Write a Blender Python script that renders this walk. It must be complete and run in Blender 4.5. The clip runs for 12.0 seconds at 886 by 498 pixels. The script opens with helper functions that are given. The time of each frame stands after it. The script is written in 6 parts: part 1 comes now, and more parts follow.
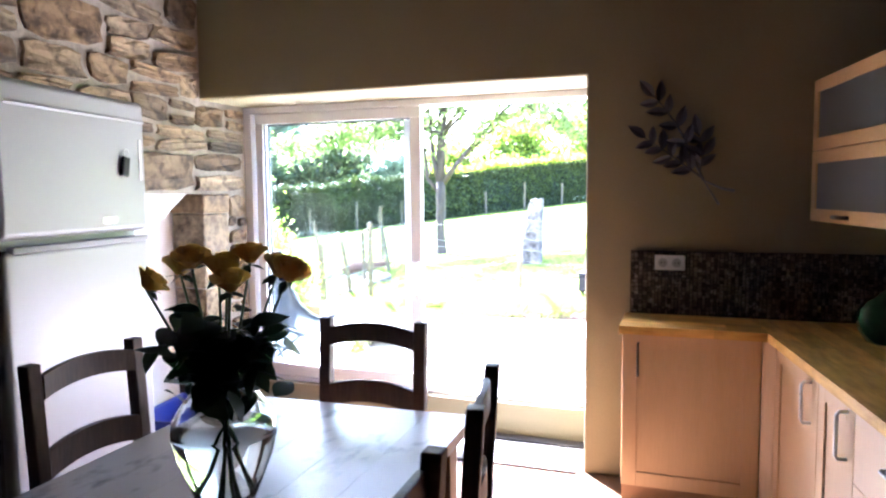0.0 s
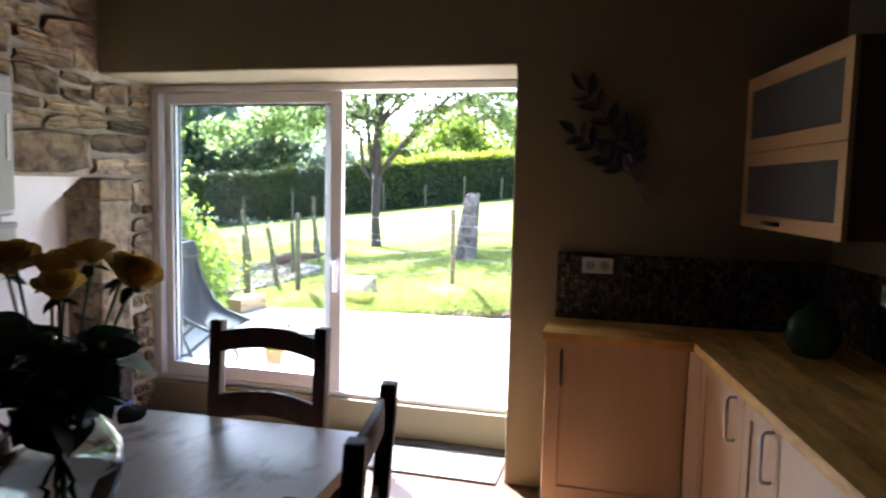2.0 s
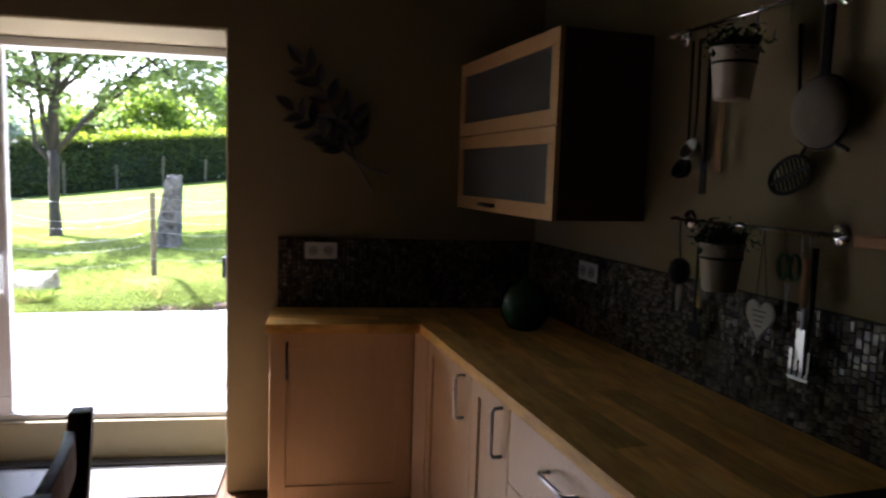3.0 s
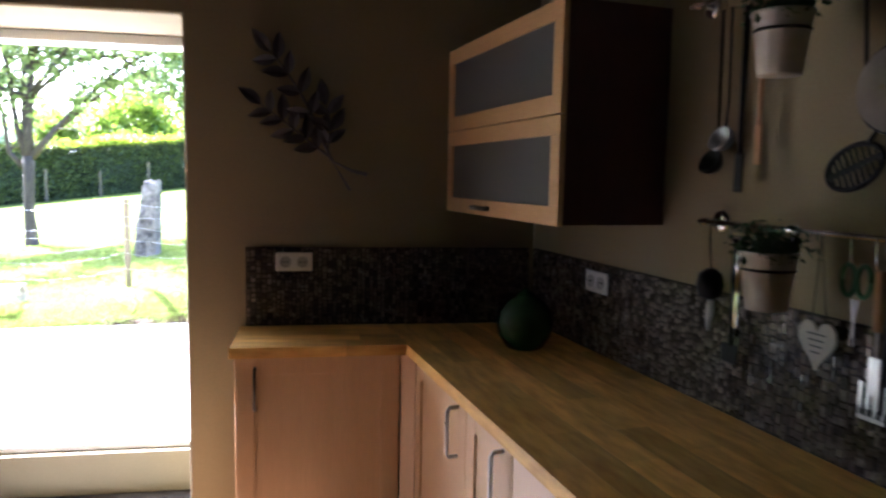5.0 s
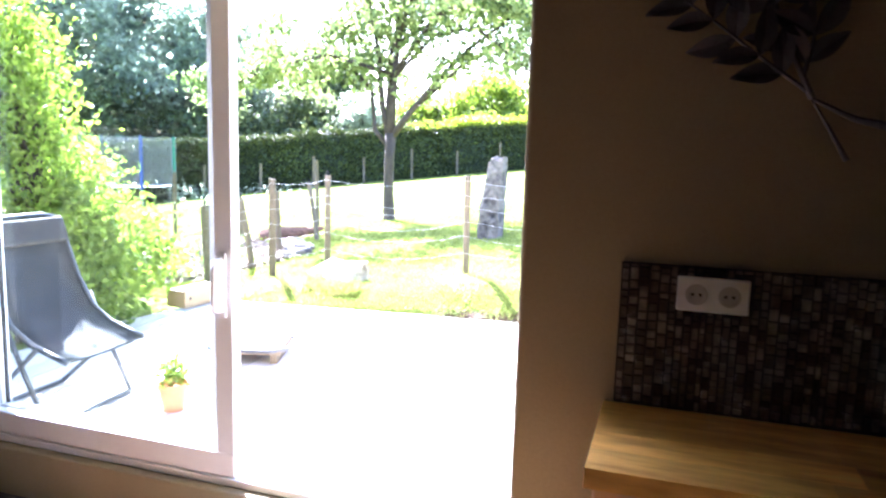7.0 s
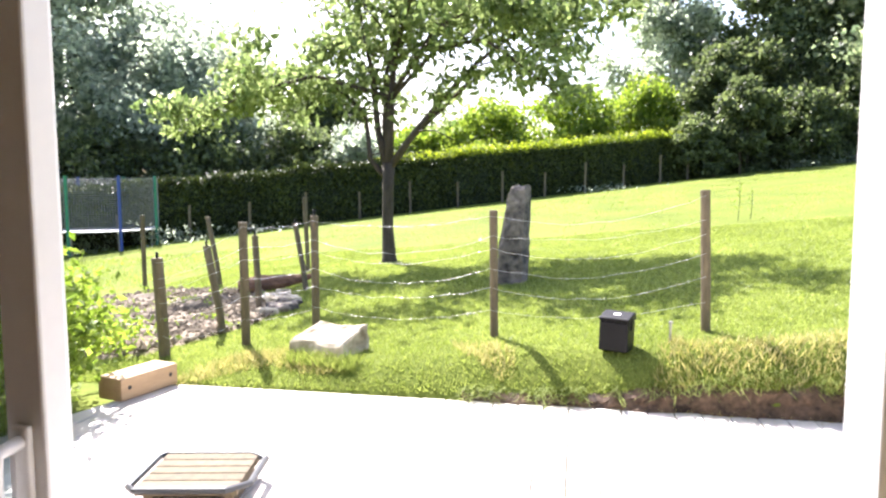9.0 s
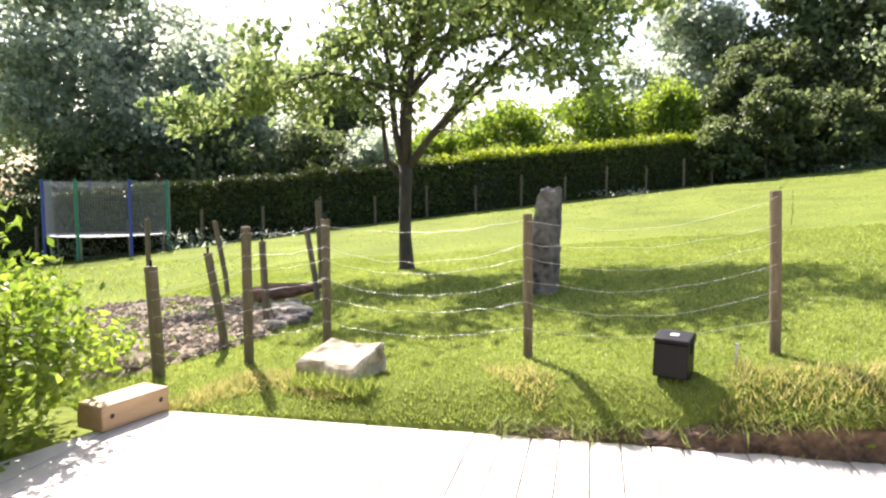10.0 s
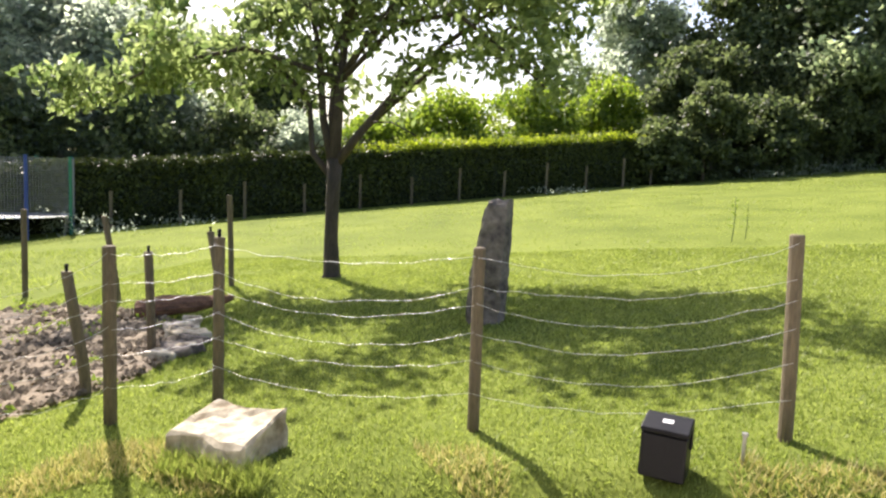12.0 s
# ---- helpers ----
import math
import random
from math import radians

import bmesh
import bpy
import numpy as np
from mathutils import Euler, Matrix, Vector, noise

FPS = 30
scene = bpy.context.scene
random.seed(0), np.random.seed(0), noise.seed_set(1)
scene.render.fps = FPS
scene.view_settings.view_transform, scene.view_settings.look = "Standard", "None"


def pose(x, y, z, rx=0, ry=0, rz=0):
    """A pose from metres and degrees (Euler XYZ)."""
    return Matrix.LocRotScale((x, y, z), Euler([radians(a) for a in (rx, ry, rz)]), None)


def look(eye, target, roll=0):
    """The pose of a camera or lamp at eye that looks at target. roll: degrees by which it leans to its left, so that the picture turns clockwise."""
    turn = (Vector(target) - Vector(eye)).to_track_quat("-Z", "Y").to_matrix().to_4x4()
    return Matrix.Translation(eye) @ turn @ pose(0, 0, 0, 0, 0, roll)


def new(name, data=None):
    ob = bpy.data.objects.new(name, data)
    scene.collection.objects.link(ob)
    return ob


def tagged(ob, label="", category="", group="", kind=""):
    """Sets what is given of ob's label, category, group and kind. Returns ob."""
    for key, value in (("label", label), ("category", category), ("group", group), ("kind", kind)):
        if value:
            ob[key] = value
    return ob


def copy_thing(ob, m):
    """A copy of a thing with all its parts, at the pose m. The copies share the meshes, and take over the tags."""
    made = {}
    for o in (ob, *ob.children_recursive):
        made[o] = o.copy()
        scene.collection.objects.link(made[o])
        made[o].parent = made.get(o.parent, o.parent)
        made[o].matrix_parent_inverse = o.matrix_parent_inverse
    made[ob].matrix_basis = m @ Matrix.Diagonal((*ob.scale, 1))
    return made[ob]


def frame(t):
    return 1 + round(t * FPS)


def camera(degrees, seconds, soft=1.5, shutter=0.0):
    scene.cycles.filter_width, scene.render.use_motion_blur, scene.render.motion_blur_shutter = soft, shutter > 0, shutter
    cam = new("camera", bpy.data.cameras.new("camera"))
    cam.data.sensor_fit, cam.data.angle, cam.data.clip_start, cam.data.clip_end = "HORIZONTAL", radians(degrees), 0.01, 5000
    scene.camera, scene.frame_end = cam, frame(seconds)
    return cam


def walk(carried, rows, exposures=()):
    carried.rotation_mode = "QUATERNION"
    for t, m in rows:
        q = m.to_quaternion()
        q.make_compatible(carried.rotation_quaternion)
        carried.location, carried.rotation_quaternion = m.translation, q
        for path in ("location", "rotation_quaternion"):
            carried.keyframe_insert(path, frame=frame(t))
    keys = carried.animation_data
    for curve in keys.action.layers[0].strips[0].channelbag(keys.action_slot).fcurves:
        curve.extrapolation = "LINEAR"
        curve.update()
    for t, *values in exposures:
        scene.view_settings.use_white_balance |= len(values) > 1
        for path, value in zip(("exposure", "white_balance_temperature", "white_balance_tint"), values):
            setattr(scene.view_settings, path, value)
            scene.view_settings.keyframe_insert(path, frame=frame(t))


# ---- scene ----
cam = camera(65.0, 12.0, soft=2.3, shutter=0.25)
PATH = [
    (0, (0.323, 1.153, 1.555), (-0.342, 3.033, 1.393), -0.5),
    (0.5, (0.332, 1.155, 1.561), (-0.317, 3.039, 1.395), -0.3),
    (1, (0.313, 1.144, 1.554), (-0.314, 3.036, 1.39), 0.1),
    (1.5, (0.289, 1.231, 1.559), (-0.306, 3.132, 1.378), 0.1),
    (2, (0.355, 1.427, 1.561), (-0.147, 3.354, 1.378), 1.3),
    (2.5, (0.31, 1.548, 1.541), (0.279, 3.537, 1.338), 2.2),
    (3, (0.288, 1.619, 1.549), (0.602, 3.583, 1.341), 1.9),
    (3.2, (0.287, 1.635, 1.55), (0.687, 3.583, 1.341), 1.3),
    (4.8, (0.356, 1.888, 1.542), (0.798, 3.822, 1.291), 0.3),
    (5, (0.36, 1.973, 1.541), (0.696, 3.935, 1.339), 1.1),
    (5.5, (0.349, 2.283, 1.513), (0.436, 4.268, 1.283), 2.1),
    (6, (0.262, 2.601, 1.52), (0.16, 4.586, 1.294), -0.1),
    (6.5, (0.208, 2.959, 1.484), (-0.131, 4.92, 1.28), -0.7),
    (7, (0.128, 3.314, 1.474), (-0.478, 5.2, 1.201), 1.7),
    (7.5, (-0.008, 3.575, 1.495), (-0.617, 5.465, 1.261), -0.9),
    (7.7, (-0.056, 3.755, 1.483), (-0.655, 5.649, 1.252), -0.7),
    (9.3, (-0.554, 4.772, 1.436), (-1.162, 6.668, 1.256), 0.1),
    (9.5, (-0.608, 4.868, 1.422), (-1.216, 6.763, 1.228), 0.4),
    (10, (-0.706, 5.149, 1.423), (-1.351, 7.035, 1.255), -0.1),
    (10.5, (-0.811, 5.378, 1.406), (-1.301, 7.308, 1.212), -0.6),
    (11, (-0.876, 5.588, 1.392), (-1.208, 7.542, 1.123), -0.3),
    (11.5, (-0.915, 5.92, 1.476), (-1.406, 7.845, 1.252), 3.7),
    (12, (-1.002, 6.117, 1.602), (-1.463, 8.052, 1.397), 2.4),
]
EXPOSURES = [
    (0.0, 5.1, 5050, 26), (0.5, 4.45, 5050, 26), (1.0, 4.05, 5100, 24), (1.5, 3.75, 5200, 23), (2.0, 3.5, 5350, 24), (2.5, 3.15, 5400, 23),
    (3.0, 2.95, 5400, 22), (3.2, 3.05, 5400, 22), (4.8, 4.0, 5250, 23), (5.0, 4.2, 5150, 23), (5.5, 4.5, 5100, 23), (6.0, 4.4, 5100, 24),
    (6.5, 4.2, 5200, 26), (7.0, 4.05, 5250, 27), (7.5, 3.95, 5250, 27), (7.7, 3.75, 5300, 26), (9.3, 1.95, 6300, 20), (10.0, 1.7, 6500, 20),
    (11.0, 1.45, 6550, 18), (12.0, 1.4, 6600, 18),
]
walk(cam, [(t, look(eye, target, roll)) for t, eye, target, roll in PATH], EXPOSURES)

# ---- light ----
SUN_FROM = Vector((-0.67, 0.74, 0.0)).normalized()
SUN_EL = radians(47)
sun_way = Vector((SUN_FROM.x * math.cos(SUN_EL), SUN_FROM.y * math.cos(SUN_EL), math.sin(SUN_EL)))
sun = new("sun", bpy.data.lights.new("sun", "SUN"))
sun.data.energy, sun.data.angle, sun.data.color = 4.8, radians(0.6), (1.0, 0.95, 0.86)
sun.matrix_basis = look((0, 0, 20), tuple(Vector((0, 0, 20)) - sun_way))
world = bpy.data.worlds.new("sky")
scene.world = world
world.use_nodes = True
sky = world.node_tree.nodes.new("ShaderNodeTexSky")
sky.sky_type, sky.sun_disc = "NISHITA", False
sky.sun_elevation, sky.sun_rotation = SUN_EL, math.atan2(SUN_FROM.x, SUN_FROM.y)
sky.dust_density = 3.0
world.node_tree.links.new(sky.outputs[0], world.node_tree.nodes["Background"].inputs[0])
world.node_tree.nodes["Background"].inputs[1].default_value = 0.095


# ---- materials ----
def nodes_of(name):
    m = bpy.data.materials.new(name)
    m.use_nodes = True
    return m, m.node_tree.nodes, m.node_tree.links, m.node_tree.nodes["Principled BSDF"]


def surface(name, a, b, rough=0.6, fine=40.0, coarse=3.0, bump=0.15, metal=0.0, stretch=(1, 1, 1), vary=0.0, spec=0.5, contrast=(0.3, 0.7), island=False):
    """Two colours mixed by fine grain and coarse stains, with relief; vary: brightness from piece to piece."""
    m, n, l, p = nodes_of(name)
    tc, mp = n.new("ShaderNodeTexCoord"), n.new("ShaderNodeMapping")
    mp.inputs["Scale"].default_value = stretch
    l.new(tc.outputs["Object"], mp.inputs[0])
    n1, n2 = n.new("ShaderNodeTexNoise"), n.new("ShaderNodeTexNoise")
    n1.inputs["Scale"].default_value, n2.inputs["Scale"].default_value = fine, coarse
    n1.inputs["Detail"].default_value, n2.inputs["Detail"].default_value = 5, 4
    l.new(mp.outputs[0], n1.inputs[0]), l.new(mp.outputs[0], n2.inputs[0])
    add = n.new("ShaderNodeMix")
    add.inputs[0].default_value = 0.55
    l.new(n1.outputs[0], add.inputs[2]), l.new(n2.outputs[0], add.inputs[3])
    ramp = n.new("ShaderNodeValToRGB")
    ramp.color_ramp.elements[0].position, ramp.color_ramp.elements[1].position = contrast
    ramp.color_ramp.elements[0].color, ramp.color_ramp.elements[1].color = (*a, 1), (*b, 1)
    l.new(add.outputs[0], ramp.inputs[0])
    out = ramp.outputs[0]
    if vary:
        hsv, rnd = n.new("ShaderNodeHueSaturation"), n.new("ShaderNodeMapRange")
        rnd.inputs[3].default_value, rnd.inputs[4].default_value = 1 - vary, 1 + vary
        if island:
            l.new(n.new("ShaderNodeNewGeometry").outputs["Random Per Island"], rnd.inputs[0])
        else:
            l.new(n.new("ShaderNodeObjectInfo").outputs["Random"], rnd.inputs[0])
        l.new(rnd.outputs[0], hsv.inputs["Value"]), l.new(out, hsv.inputs["Color"])
        out = hsv.outputs[0]
    l.new(out, p.inputs["Base Color"])
    rr = n.new("ShaderNodeMapRange")
    rr.inputs[3].default_value, rr.inputs[4].default_value = max(0.02, rough - 0.12), min(1, rough + 0.12)
    l.new(n2.outputs[0], rr.inputs[0]), l.new(rr.outputs[0], p.inputs["Roughness"])
    p.inputs["Metallic"].default_value, p.inputs["Specular IOR Level"].default_value = metal, spec
    if bump:
        bp = n.new("ShaderNodeBump")
        bp.inputs["Strength"].default_value, bp.inputs["Distance"].default_value = bump, 0.01
        l.new(n1.outputs[0], bp.inputs["Height"]), l.new(bp.outputs[0], p.inputs["Normal"])
    return m


def foliage(name, a, b, glow=0.45, rough=0.5):
    """Leaves that let light through; the shade changes from leaf to leaf and from clump to clump."""
    m, n, l, p = nodes_of(name)
    geo, tc, ns = n.new("ShaderNodeNewGeometry"), n.new("ShaderNodeTexCoord"), n.new("ShaderNodeTexNoise")
    ns.inputs["Scale"].default_value = 0.9
    l.new(tc.outputs["Object"], ns.inputs[0])
    mix, ramp = n.new("ShaderNodeMix"), n.new("ShaderNodeValToRGB")
    mix.inputs[0].default_value = 0.5
    l.new(geo.outputs["Random Per Island"], mix.inputs[2]), l.new(ns.outputs[0], mix.inputs[3])
    ramp.color_ramp.elements[0].position, ramp.color_ramp.elements[1].position = 0.25, 0.75
    ramp.color_ramp.elements[0].color, ramp.color_ramp.elements[1].color = (*a, 1), (*b, 1)
    l.new(mix.outputs[0], ramp.inputs[0]), l.new(ramp.outputs[0], p.inputs["Base Color"])
    p.inputs["Roughness"].default_value = rough
    p.inputs["Specular IOR Level"].default_value = 0.35
    tr, ms = n.new("ShaderNodeBsdfTranslucent"), n.new("ShaderNodeMixShader")
    bright = n.new("ShaderNodeHueSaturation")
    bright.inputs["Value"].default_value, bright.inputs["Saturation"].default_value = 1.9, 1.1
    l.new(ramp.outputs[0], bright.inputs["Color"]), l.new(bright.outputs[0], tr.inputs[0])
    ms.inputs[0].default_value = glow
    l.new(p.outputs[0], ms.inputs[1]), l.new(tr.outputs[0], ms.inputs[2])
    l.new(ms.outputs[0], n["Material Output"].inputs[0])
    return m


def glass(name, tint=(1, 1, 1), rough=0.0, ior=1.45, thin=True):
    m, n, l, p = nodes_of(name)
    if thin:
        tr, gl, ms, fr = n.new("ShaderNodeBsdfTransparent"), n.new("ShaderNodeBsdfGlossy"), n.new("ShaderNodeMixShader"), n.new("ShaderNodeLayerWeight")
        pw, mr = n.new("ShaderNodeMath"), n.new("ShaderNodeMapRange")
        pw.operation, pw.inputs[1].default_value = "POWER", 5.0
        mr.inputs[3].default_value, mr.inputs[4].default_value = 0.03, 0.8
        fr.inputs[0].default_value = 0.5
        l.new(fr.outputs["Facing"], pw.inputs[0]), l.new(pw.outputs[0], mr.inputs[0])
        tr.inputs[0].default_value = (*tint, 1)
        gl.inputs["Roughness"].default_value = 0.01
        l.new(mr.outputs[0], ms.inputs[0]), l.new(tr.outputs[0], ms.inputs[1]), l.new(gl.outputs[0], ms.inputs[2])
        l.new(ms.outputs[0], n["Material Output"].inputs[0])
    else:
        p.inputs["Base Color"].default_value = (*tint, 1)
        p.inputs["Transmission Weight"].default_value, p.inputs["Roughness"].default_value, p.inputs["IOR"].default_value = 1.0, rough, ior
    return m


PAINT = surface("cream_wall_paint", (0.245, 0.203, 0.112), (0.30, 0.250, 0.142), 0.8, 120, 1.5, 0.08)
WHITE_PAINT = surface("white_limewash", (0.70, 0.69, 0.67), (0.80, 0.79, 0.77), 0.8, 60, 2, 0.2)
# For the unseen ceiling and south wall; kept dark to cut bounce light.
CEILING = surface("bounce_cutting_dark", (0.030, 0.022, 0.016), (0.055, 0.041, 0.030), 0.8, 30, 2, 0.1, stretch=(6, 1, 1))
PVC = surface("white_upvc", (0.74, 0.74, 0.75), (0.80, 0.80, 0.80), 0.35, 30, 2, 0.02)
GASKET = surface("dark_gasket", (0.03, 0.03, 0.035), (0.05, 0.05, 0.05), 0.6, 40, 4, 0.05)
PANE = glass("window_glass", (0.93, 0.96, 0.95), ior=1.3)
FLOOR = surface("oak_floor", (0.10, 0.05, 0.022), (0.17, 0.092, 0.042), 0.35, 30, 4, 0.06, stretch=(8, 1, 1), vary=0.12)
MAT = surface("doormat_fibre", (0.24, 0.235, 0.225), (0.34, 0.335, 0.32), 0.95, 300, 6, 0.6)
MATT_BLACK = surface("matt_black", (0.02, 0.02, 0.02), (0.04, 0.035, 0.03), 0.7, 60, 5, 0.1)
MORTAR = surface("lime_mortar", (0.17, 0.145, 0.11), (0.40, 0.35, 0.275), 0.95, 30, 6, 1.0)
RUBBLE = surface("rubble_stone", (0.22, 0.19, 0.165), (1.0, 0.94, 0.86), 0.9, 26, 9, 1.0, contrast=(0.38, 0.60))
_n, _l = RUBBLE.node_tree.nodes, RUBBLE.node_tree.links
_hue, _mul, _info = _n.new("ShaderNodeValToRGB"), _n.new("ShaderNodeMix"), _n.new("ShaderNodeObjectInfo")
for _ in range(4):
    _hue.color_ramp.elements.new(0.5)
for _e, _p, _c in zip(_hue.color_ramp.elements, (0.0, 0.2, 0.4, 0.6, 0.8, 1.0), ((0.085, 0.068, 0.048), (0.24, 0.165, 0.085), (0.33, 0.255, 0.155), (0.14, 0.105, 0.066), (0.37, 0.30, 0.195), (0.28, 0.175, 0.085))):
    _e.position, _e.color = _p, (*_c, 1)
_mul.data_type, _mul.blend_type = "RGBA", "MULTIPLY"
_mul.inputs[0].default_value = 1.0
_l.new(_info.outputs["Random"], _hue.inputs[0])
_old = _n["Principled BSDF"].inputs["Base Color"].links[0].from_socket
_l.new(_old, _mul.inputs[6]), _l.new(_hue.outputs[0], _mul.inputs[7])
_l.new(_mul.outputs[2], _n["Principled BSDF"].inputs["Base Color"])
WOOD_TOP = surface("oak_worktop", (0.42, 0.19, 0.03), (0.92, 0.60, 0.16), 0.52, 9, 4, 0.05, stretch=(5, 1, 5), vary=0.26, spec=0.28, contrast=(0.24, 0.62))
WORKTOP_BACK = surface("oak_worktop_across", (0.42, 0.19, 0.03), (0.92, 0.60, 0.16), 0.52, 9, 4, 0.05, stretch=(1, 5, 5), vary=0.26, spec=0.28, contrast=(0.24, 0.62))
MAPLE = surface("maple_front", (0.56, 0.38, 0.20), (0.64, 0.45, 0.25), 0.42, 18, 2, 0.03, stretch=(6, 6, 0.6))
MAPLE_FRAME = surface("maple_frame", (0.56, 0.33, 0.13), (0.66, 0.42, 0.19), 0.45, 18, 2, 0.03, stretch=(5, 1, 5))
# Shade on the cupboard's side is put into this very dark brown.
CARCASS = surface("shade_brown_carcass", (0.07, 0.028, 0.018), (0.11, 0.045, 0.028), 0.5, 20, 3, 0.04, stretch=(5, 5, 1))
PLINTH = surface("plinth_oak", (0.30, 0.17, 0.08), (0.38, 0.22, 0.11), 0.6, 18, 3, 0.04)
STEEL = surface("brushed_steel", (0.50, 0.50, 0.50), (0.62, 0.62, 0.61), 0.3, 160, 5, 0.04, metal=1.0)
CHROME = surface("chrome", (0.72, 0.72, 0.72), (0.80, 0.80, 0.80), 0.12, 60, 4, 0.0, metal=1.0)
ZINC = surface("galvanised_zinc", (0.34, 0.33, 0.32), (0.50, 0.49, 0.47), 0.45, 30, 6, 0.1, metal=0.8)
STRAINER_MESH = surface("tarnished_wire_mesh", (0.20, 0.175, 0.135), (0.34, 0.30, 0.24), 0.75, 400, 12, 0.8, spec=0.3)
CREAM_PAIL = surface("cream_enamel", (0.36, 0.31, 0.235), (0.44, 0.385, 0.30), 0.45, 40, 6, 0.05)
FROST = surface("frosted_glass", (0.10, 0.105, 0.10), (0.12, 0.125, 0.118), 0.35, 200, 2, 0.05)
PEWTER = surface("dark_pewter", (0.10, 0.095, 0.10), (0.20, 0.19, 0.20), 0.5, 50, 8, 0.3, metal=0.6)
SOCKET = surface("white_plastic", (0.75, 0.74, 0.71), (0.80, 0.79, 0.76), 0.4, 60, 5, 0.01)
BLACK = surface("black_plastic", (0.005, 0.005, 0.006), (0.012, 0.012, 0.013), 0.45, 80, 5, 0.06, spec=0.2)
DARK_STEEL = surface("dark_steel", (0.05, 0.05, 0.052), (0.10, 0.10, 0.10), 0.35, 90, 5, 0.04, metal=0.9)
OUTLET = surface("grey_plastic", (0.42, 0.41, 0.39), (0.48, 0.47, 0.45), 0.5, 60, 5, 0.01)
GREEN_GRIP = surface("green_rubber", (0.02, 0.09, 0.025), (0.03, 0.13, 0.04), 0.6, 60, 5, 0.05)
TILE = surface("mosaic_tile", (0.036, 0.030, 0.022), (0.235, 0.20, 0.155), 0.24, 40, 22, 0.2, vary=0.7, spec=0.5)
TILE_REST = surface("mosaic_tile_rest", (0.036, 0.030, 0.022), (0.235, 0.20, 0.155), 0.24, 40, 22, 0.2, vary=0.7, spec=0.5, island=True)
GROUT = surface("grey_grout", (0.018, 0.016, 0.014), (0.034, 0.031, 0.028), 0.9, 120, 6, 0.3)
CHAIR_WOOD = surface("dark_stained_wood", (0.036, 0.018, 0.011), (0.10, 0.054, 0.034), 0.5, 16, 3, 0.12, stretch=(6, 6, 1), spec=0.3)
TABLE_WOOD = surface("waxed_table_top", (0.12, 0.095, 0.072), (0.42, 0.365, 0.30), 0.34, 14, 4.5, 0.03, stretch=(1.4, 0.7, 1), contrast=(0.34, 0.46))
TABLE_LEG = surface("waxed_table_leg", (0.30, 0.17, 0.08), (0.42, 0.26, 0.13), 0.45, 18, 3, 0.05, stretch=(6, 6, 1))
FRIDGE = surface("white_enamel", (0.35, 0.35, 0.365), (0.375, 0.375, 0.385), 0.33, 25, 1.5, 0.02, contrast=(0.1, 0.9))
FRIDGE_GREY = surface("grey_seal", (0.25, 0.25, 0.26), (0.34, 0.34, 0.34), 0.5, 30, 2, 0.02)
PETAL = foliage("yellow_petals", (0.42, 0.26, 0.06), (0.60, 0.43, 0.13), 0.35)
ROSE_LEAF = foliage("rose_leaves", (0.012, 0.03, 0.014), (0.03, 0.065, 0.025), 0.15)
STEM = surface("rose_stem", (0.02, 0.05, 0.02), (0.04, 0.09, 0.03), 0.5, 40, 8, 0.1)
VASE_GLASS = glass("vase_glass", (0.96, 0.99, 0.98), thin=False)
WATER = glass("vase_water", (0.96, 0.99, 0.99), ior=1.33, thin=False)
BLUE_PLASTIC = surface("blue_plastic", (0.045, 0.05, 0.22), (0.06, 0.07, 0.28), 0.4, 50, 4, 0.05)
GREEN_GLAZE = surface("green_glaze", (0.012, 0.055, 0.02), (0.03, 0.11, 0.04), 0.12, 20, 5, 0.03)
PATIO = surface("bleached_decking", (0.50, 0.455, 0.40), (0.68, 0.63, 0.57), 0.8, 30, 2.5, 0.3, stretch=(5, 0.8, 5), vary=0.08)
PATIO_BED = surface("deck_joists", (0.10, 0.085, 0.065), (0.18, 0.15, 0.115), 0.95, 60, 4, 0.4)
TIMBER = surface("weathered_post", (0.080, 0.062, 0.038), (0.20, 0.160, 0.098), 0.85, 22, 5, 0.4, stretch=(7, 7, 1), vary=0.2)
SLEEPER = surface("new_timber", (0.36, 0.24, 0.13), (0.50, 0.35, 0.20), 0.7, 18, 3, 0.2, stretch=(7, 1, 7))
WIRE = surface("galvanised_wire", (0.55, 0.55, 0.54), (0.75, 0.75, 0.74), 0.45, 50, 8, 0.0, metal=0.5)
ROCK = surface("pale_boulder", (0.19, 0.15, 0.088), (0.55, 0.49, 0.36), 0.9, 14, 5, 1.0, contrast=(0.36, 0.54))
MENHIR = surface("grey_standing_stone", (0.045, 0.037, 0.030), (0.30, 0.255, 0.205), 0.95, 18, 6, 1.0, contrast=(0.36, 0.66))
BARK = surface("tree_bark", (0.03, 0.023, 0.018), (0.10, 0.078, 0.06), 0.9, 22, 5, 1.0, stretch=(3, 3, 0.8))
TERRABARK = surface("red_brown_bark", (0.07, 0.035, 0.02), (0.30, 0.16, 0.09), 0.9, 18, 5, 1.0, stretch=(1, 4, 4))
# Darker than the dug soil: the bank's shade is put into the colour.
DARK_EARTH = surface("shaded_earth", (0.025, 0.016, 0.010), (0.17, 0.11, 0.07), 0.98, 30, 9, 1.0, contrast=(0.36, 0.66))
SOIL = surface("dug_soil", (0.060, 0.045, 0.028), (0.25, 0.20, 0.13), 0.98, 24, 4, 1.0)
SOIL_CLOD = surface("soil_clod", (0.075, 0.056, 0.035), (0.28, 0.225, 0.15), 0.98, 24, 4, 0.8, vary=0.3, island=True)
